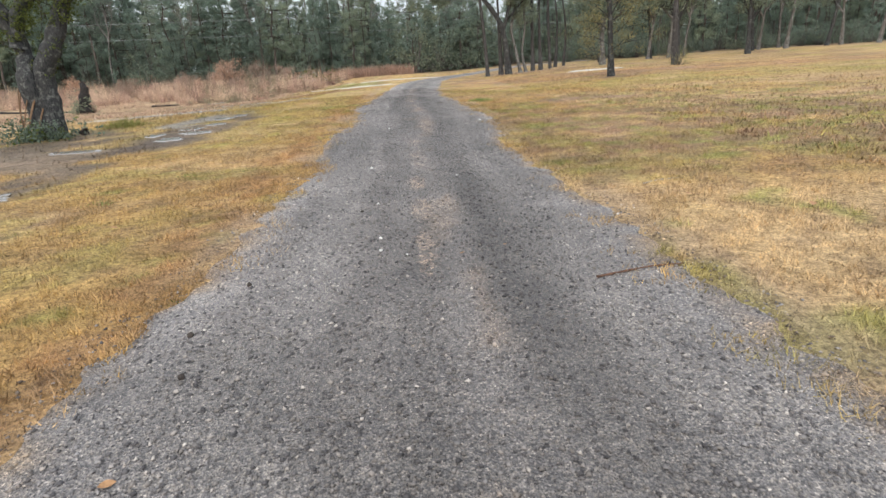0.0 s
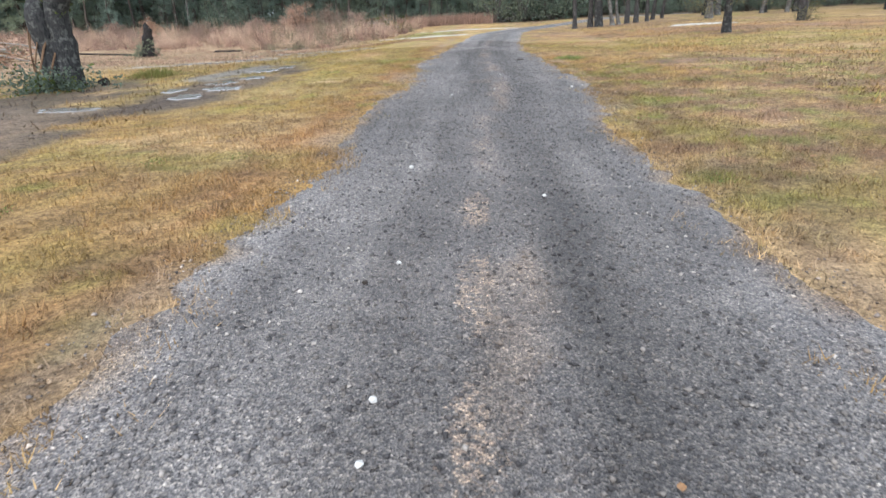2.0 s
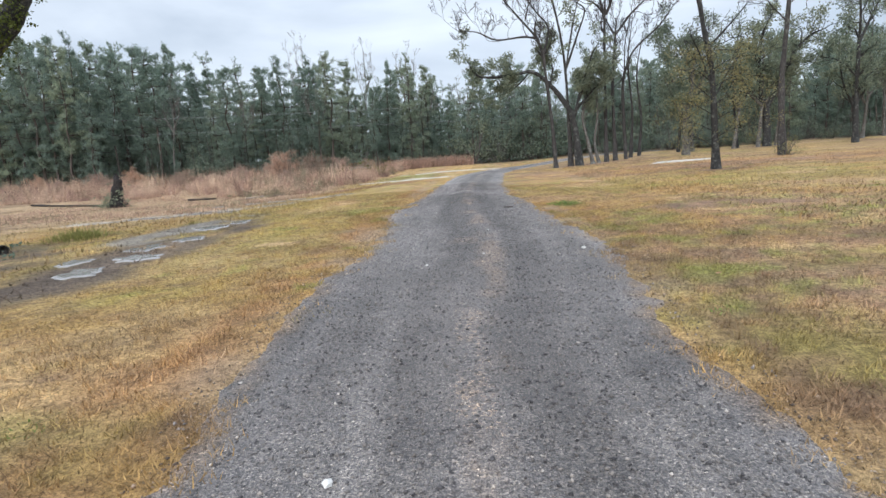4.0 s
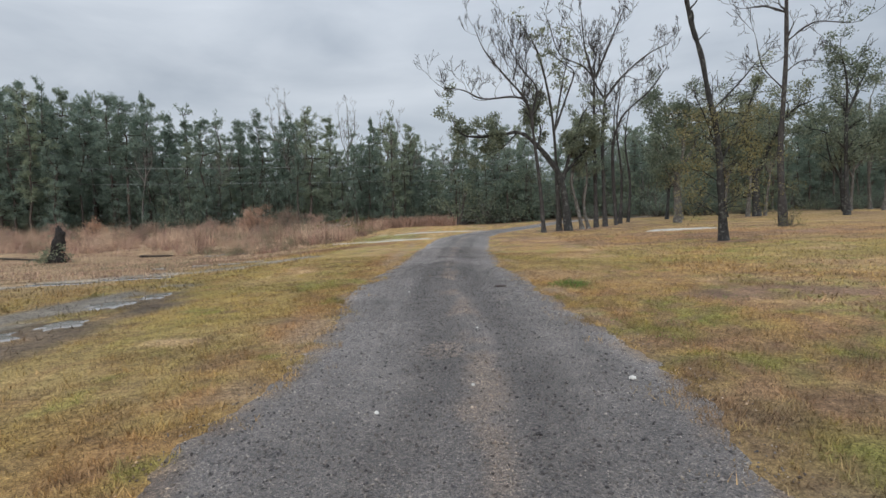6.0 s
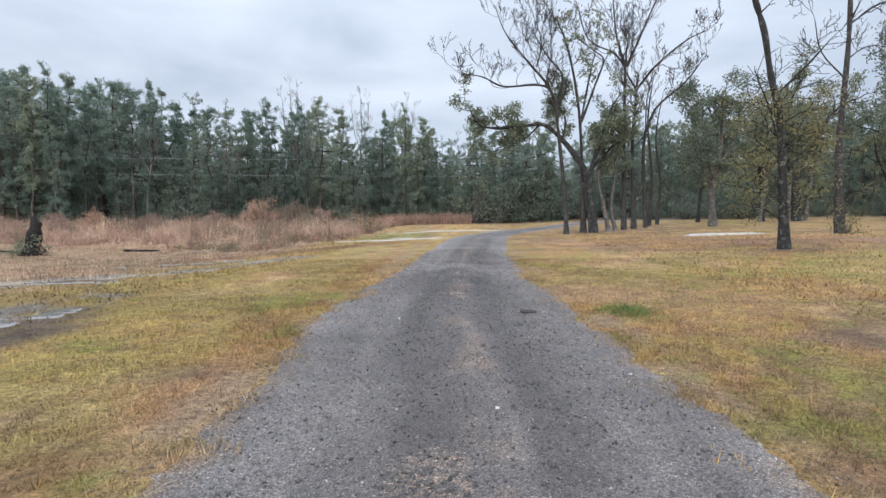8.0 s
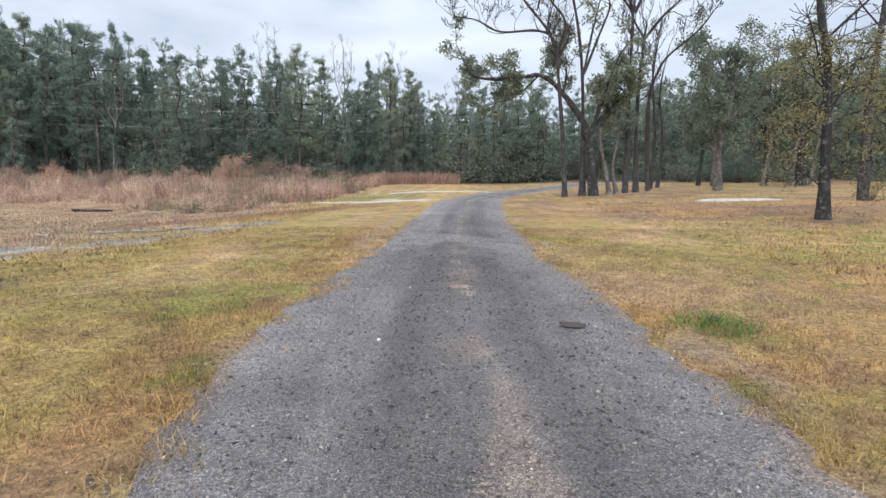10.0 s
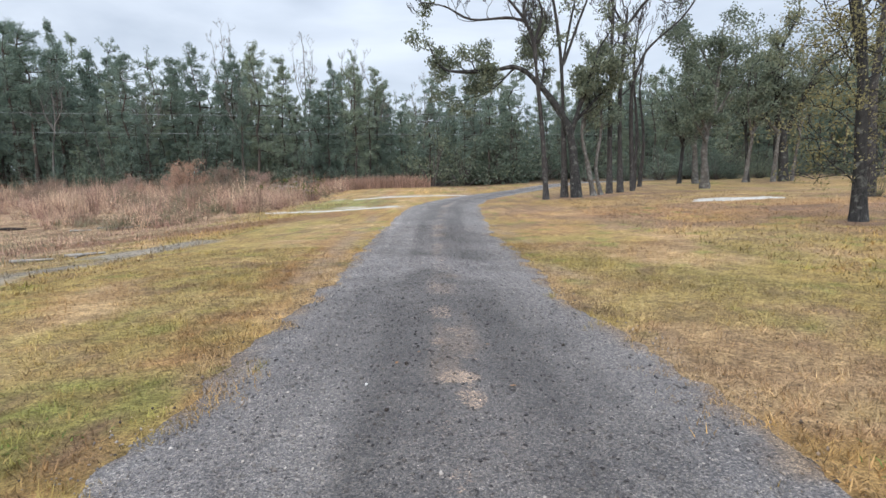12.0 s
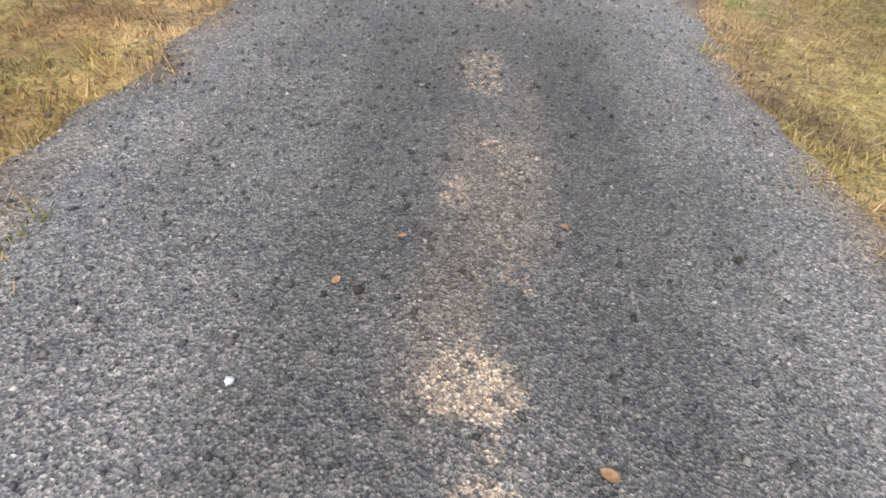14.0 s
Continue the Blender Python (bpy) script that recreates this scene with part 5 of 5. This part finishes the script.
# ---- flat patches: white sand, puddles ----
def patch(name, cx, cy, rx, ry, material, lift, seed, label, category):
    n, rings = 48, 6
    V, F = [(cx, cy)], []
    for j in range(1, rings + 1):
        for k in range(n):
            a = 2 * math.pi * k / n
            r = (1 + 0.8 * (float(fbm(np.array([math.cos(a) * 2.6 + 9]), np.array([math.sin(a) * 2.6 + 9]), seed, 4)[0]) - 0.5) * 2) * j / rings
            V.append((cx + rx * r * math.cos(a), cy + ry * r * math.sin(a)))
    for k in range(n):
        F.append((0, 1 + k, 1 + (k + 1) % n))
        for j in range(rings - 1):
            a, b = 1 + j * n + k, 1 + j * n + (k + 1) % n
            F += [(a, a + n, b + n), (a, b + n, b)]
    V = np.array(V)
    edge = np.ones(len(V))
    edge[-n:] = -0.3
    z = height(V[:, 0], V[:, 1]) + lift * edge
    ob = new(name, tri_mesh(name, np.column_stack([V, z]), F, material, smooth=True))
    return tagged(ob, label, category, kind="structure")


def sand_strip(pts, half, seed):
    """A narrow washed-out line of pale sand."""
    line = smooth_line([Vector((x, y, 0)) for x, y in pts], 8)
    V, F = [], []
    for i, q in enumerate(line):
        way = (line[min(i + 1, len(line) - 1)] - line[max(i - 1, 0)]).normalized()
        out = Vector((way.y, -way.x, 0))
        w = half * (0.5 + 1.0 * float(vnoise(np.array([i * 0.45]), np.array([seed]), 5)[0])) * min(1, 0.15 + i / 4, 0.15 + (len(line) - 1 - i) / 4)
        for k, f in enumerate((-1, -0.4, 0.4, 1)):
            p = q + out * w * f
            V.append((p.x, p.y, ground_z(p.x, p.y) + (0.035 if abs(f) < 0.9 else -0.01)))
    for i in range(len(line) - 1):
        for k in range(3):
            a0 = i * 4 + k
            F += [(a0, a0 + 1, a0 + 5), (a0, a0 + 5, a0 + 4)]
    return tagged(new("sand_strip", tri_mesh("sand_strip", V, F, m_sand, smooth=True)), "narrow pale line of washed-out sand", "sand", kind="structure")


sand_strip([(-6.4, 39.4), (-3.9, 38.3), (-2.3, 39.2), (-1.0, 40.6)], 0.2, 3)
sand_strip([(-3.6, 46.6), (-1.6, 48.6), (0.6, 49.5), (2.8, 49.3)], 0.2, 9)
patch("sand_patch", 12.6, 37.6, 1.95, 0.6, m_sand, 0.04, 91, "bare patch of white sand in the lawn", "sand")
for k, (x, y, rx, ry) in enumerate(((-5.3, 12.6, 0.3, 0.35), (-5.05, 13.6, 0.36, 0.3), (-5.5, 14.6, 0.3, 0.45), (-5.15, 15.5, 0.25, 0.3), (-5.9, 13.4, 0.2, 0.3),
                                    (-5.5, 17.1, 0.35, 0.35), (-5.2, 18.0, 0.25, 0.35), (-5.45, 7.0, 0.4, 0.4), (-6.6, 11.3, 0.5, 0.25), (-7.6, 21.8, 0.9, 0.35), (-8.9, 20.9, 0.7, 0.3))):
    patch("puddle_water", x, y, rx, ry, m_water, 0.014, 92 + k, "shallow silty puddle with painted sky reflection in the old wheel track", "puddle")

# ---- small things on the drive ----
log("stick", [(1.08, 3.14), (1.28, 3.2), (1.48, 3.25), (1.7, 3.26)], 0.008, m_redstick, "thin brown fallen stick on the gravel edge", "", "stick", 0.016)
log("stick", [(2.4, 5.6), (2.62, 5.72), (2.9, 5.74)], 0.008, m_greywood, "thin grey fallen twig in the grass", "", "stick")


def pebble(name, x, y, r, material, label, category, group, seed, flat=0.7):
    rng = np.random.default_rng(seed)
    b = bmesh.new()
    bmesh.ops.create_icosphere(b, subdivisions=1, radius=r)
    for v in b.verts:
        v.co *= rng.uniform(0.75, 1.15)
        v.co.z *= flat
    me = bpy.data.meshes.new(name)
    b.to_mesh(me)
    b.free()
    me.materials.append(material)
    ob = new(name, me)
    u = drive_u(np.array([x]), np.array([y]))
    on = float(drive_lift(u, np.array([x]), np.array([y]))[0]) + 0.006 if abs(u[0]) < 1 else 0.0
    ob.location = (x, y, ground_z(x, y) + on + r * flat * 0.5)
    return tagged(ob, label, category, group)


for k, (x, y, r) in enumerate(((-0.335, 4.26, 0.018), (-0.406, 5.43, 0.017), (-0.577, 7.46, 0.028), (-0.12, 3.8, 0.014), (-0.32, 3.95, 0.016), (1.55, 12.55, 0.03),
                               (0.25, 12.45, 0.018), (-0.61, 17.66, 0.02), (-0.5, 19.62, 0.015), (0.5, 6.6, 0.018), (-0.45, 11.9, 0.022), (0.4, 14.6, 0.016))):
    pebble("pale_stone", x, y, r, m_pale, "small pale stone lying on the gravel", "stone", "pale stones", 500 + k)
for k, (x, y, r) in enumerate(((-1.2, 2.3, 0.022), (-1.32, 2.75, 0.022), (-1.18, 3.45, 0.02), (-0.55, 5.2, 0.018), (-0.35, 19.2, 0.016), (-0.25, 19.95, 0.018), (0.95, 20.3, 0.016), (1.62, 3.3, 0.02))):
    pebble("dark_cone", x, y, r, m_soil, "small dark seed cone on the gravel", "seed cone", "dark cones on the drive", 520 + k, 0.9)
pebble("mud_clod", 1.03, 18.12, 0.12, m_mudclod, "flat dark brown clod of mud on the gravel", "mud clod", "", 540, 0.16)
pebble("mud_clod", 2.36, 18.38, 0.11, m_soil, "dark crumbled mud clod among green weeds", "mud clod", "", 541, 0.3)


def leaf(x, y, turn, size, seed):
    """A curled fallen leaf."""
    rng = np.random.default_rng(seed)
    V, F = [], []
    n = 7
    for i in range(n):
        f = i / (n - 1)
        w = 0.32 * math.sin(math.pi * min(1, f * 1.02)) ** 0.8 + 0.01
        curl = 0.18 * (f - 0.5) ** 2
        for s in (-1, 0, 1):
            V.append(((f - 0.5), s * w, curl + 0.10 * abs(s) * w * 3))
    for i in range(n - 1):
        for s in range(2):
            a = i * 3 + s
            F += [(a, a + 1, a + 4), (a, a + 4, a + 3)]
    V = np.array(V) * size * 2
    me = tri_mesh("fallen_leaf", V, F, m_brownleaf, smooth=True)
    ob = new("fallen_leaf", me)
    u = drive_u(np.array([x]), np.array([y]))
    on = float(drive_lift(u, np.array([x]), np.array([y]))[0]) if abs(u[0]) < 1 else 0.01
    ob.matrix_world = pose(x, y, ground_z(x, y) + on + 0.014, rng.uniform(-12, 12), rng.uniform(-12, 12), turn)
    return tagged(ob, "curled tan fallen leaf lying on the gravel", "leaf", "fallen leaves")


for k, (x, y, a, s) in enumerate(((0.42, 19.5, -35, 0.026), (-0.32, 19.98, 50, 0.016), (0.37, 20.35, 10, 0.018), (-0.16, 20.2, 20, 0.014), (0.28, 3.75, 10, 0.02), (0.62, 3.9, 80, 0.02),
                                  (-1.2, 1.6, 30, 0.03), (1.9, 20.9, 70, 0.022), (2.6, 5.0, 15, 0.04), (3.4, 4.4, 60, 0.045), (2.9, 7.6, 20, 0.04), (-2.9, 5.2, 0, 0.035), (2.5, 10.8, 40, 0.04))):
    leaf(x, y, a, s, 600 + k)

# ---- overhead cables in front of the woods ----
for z_left, z_right, label in ((6.2, 4.9, "thin grey overhead cable before the woods"), (7.9, 6.6, "upper thin grey overhead cable before the woods")):
    cable = new("overhead_cable")
    tagged(cable, label, "cable", "overhead cables")
    g = Geo()
    pts = [Vector((-95 + 115 * i / 24, 66 + 6.0 * i / 24, z_left + 0.5 + (z_right - 0.3 - z_left - 0.5) * i / 24 - 0.5 * math.sin(math.pi * i / 24))) for i in range(25)]
    g.tube(pts, [0.014] * 25, 5)
    child("wire", g.mesh("wire", m_wire, smooth=True), cable)
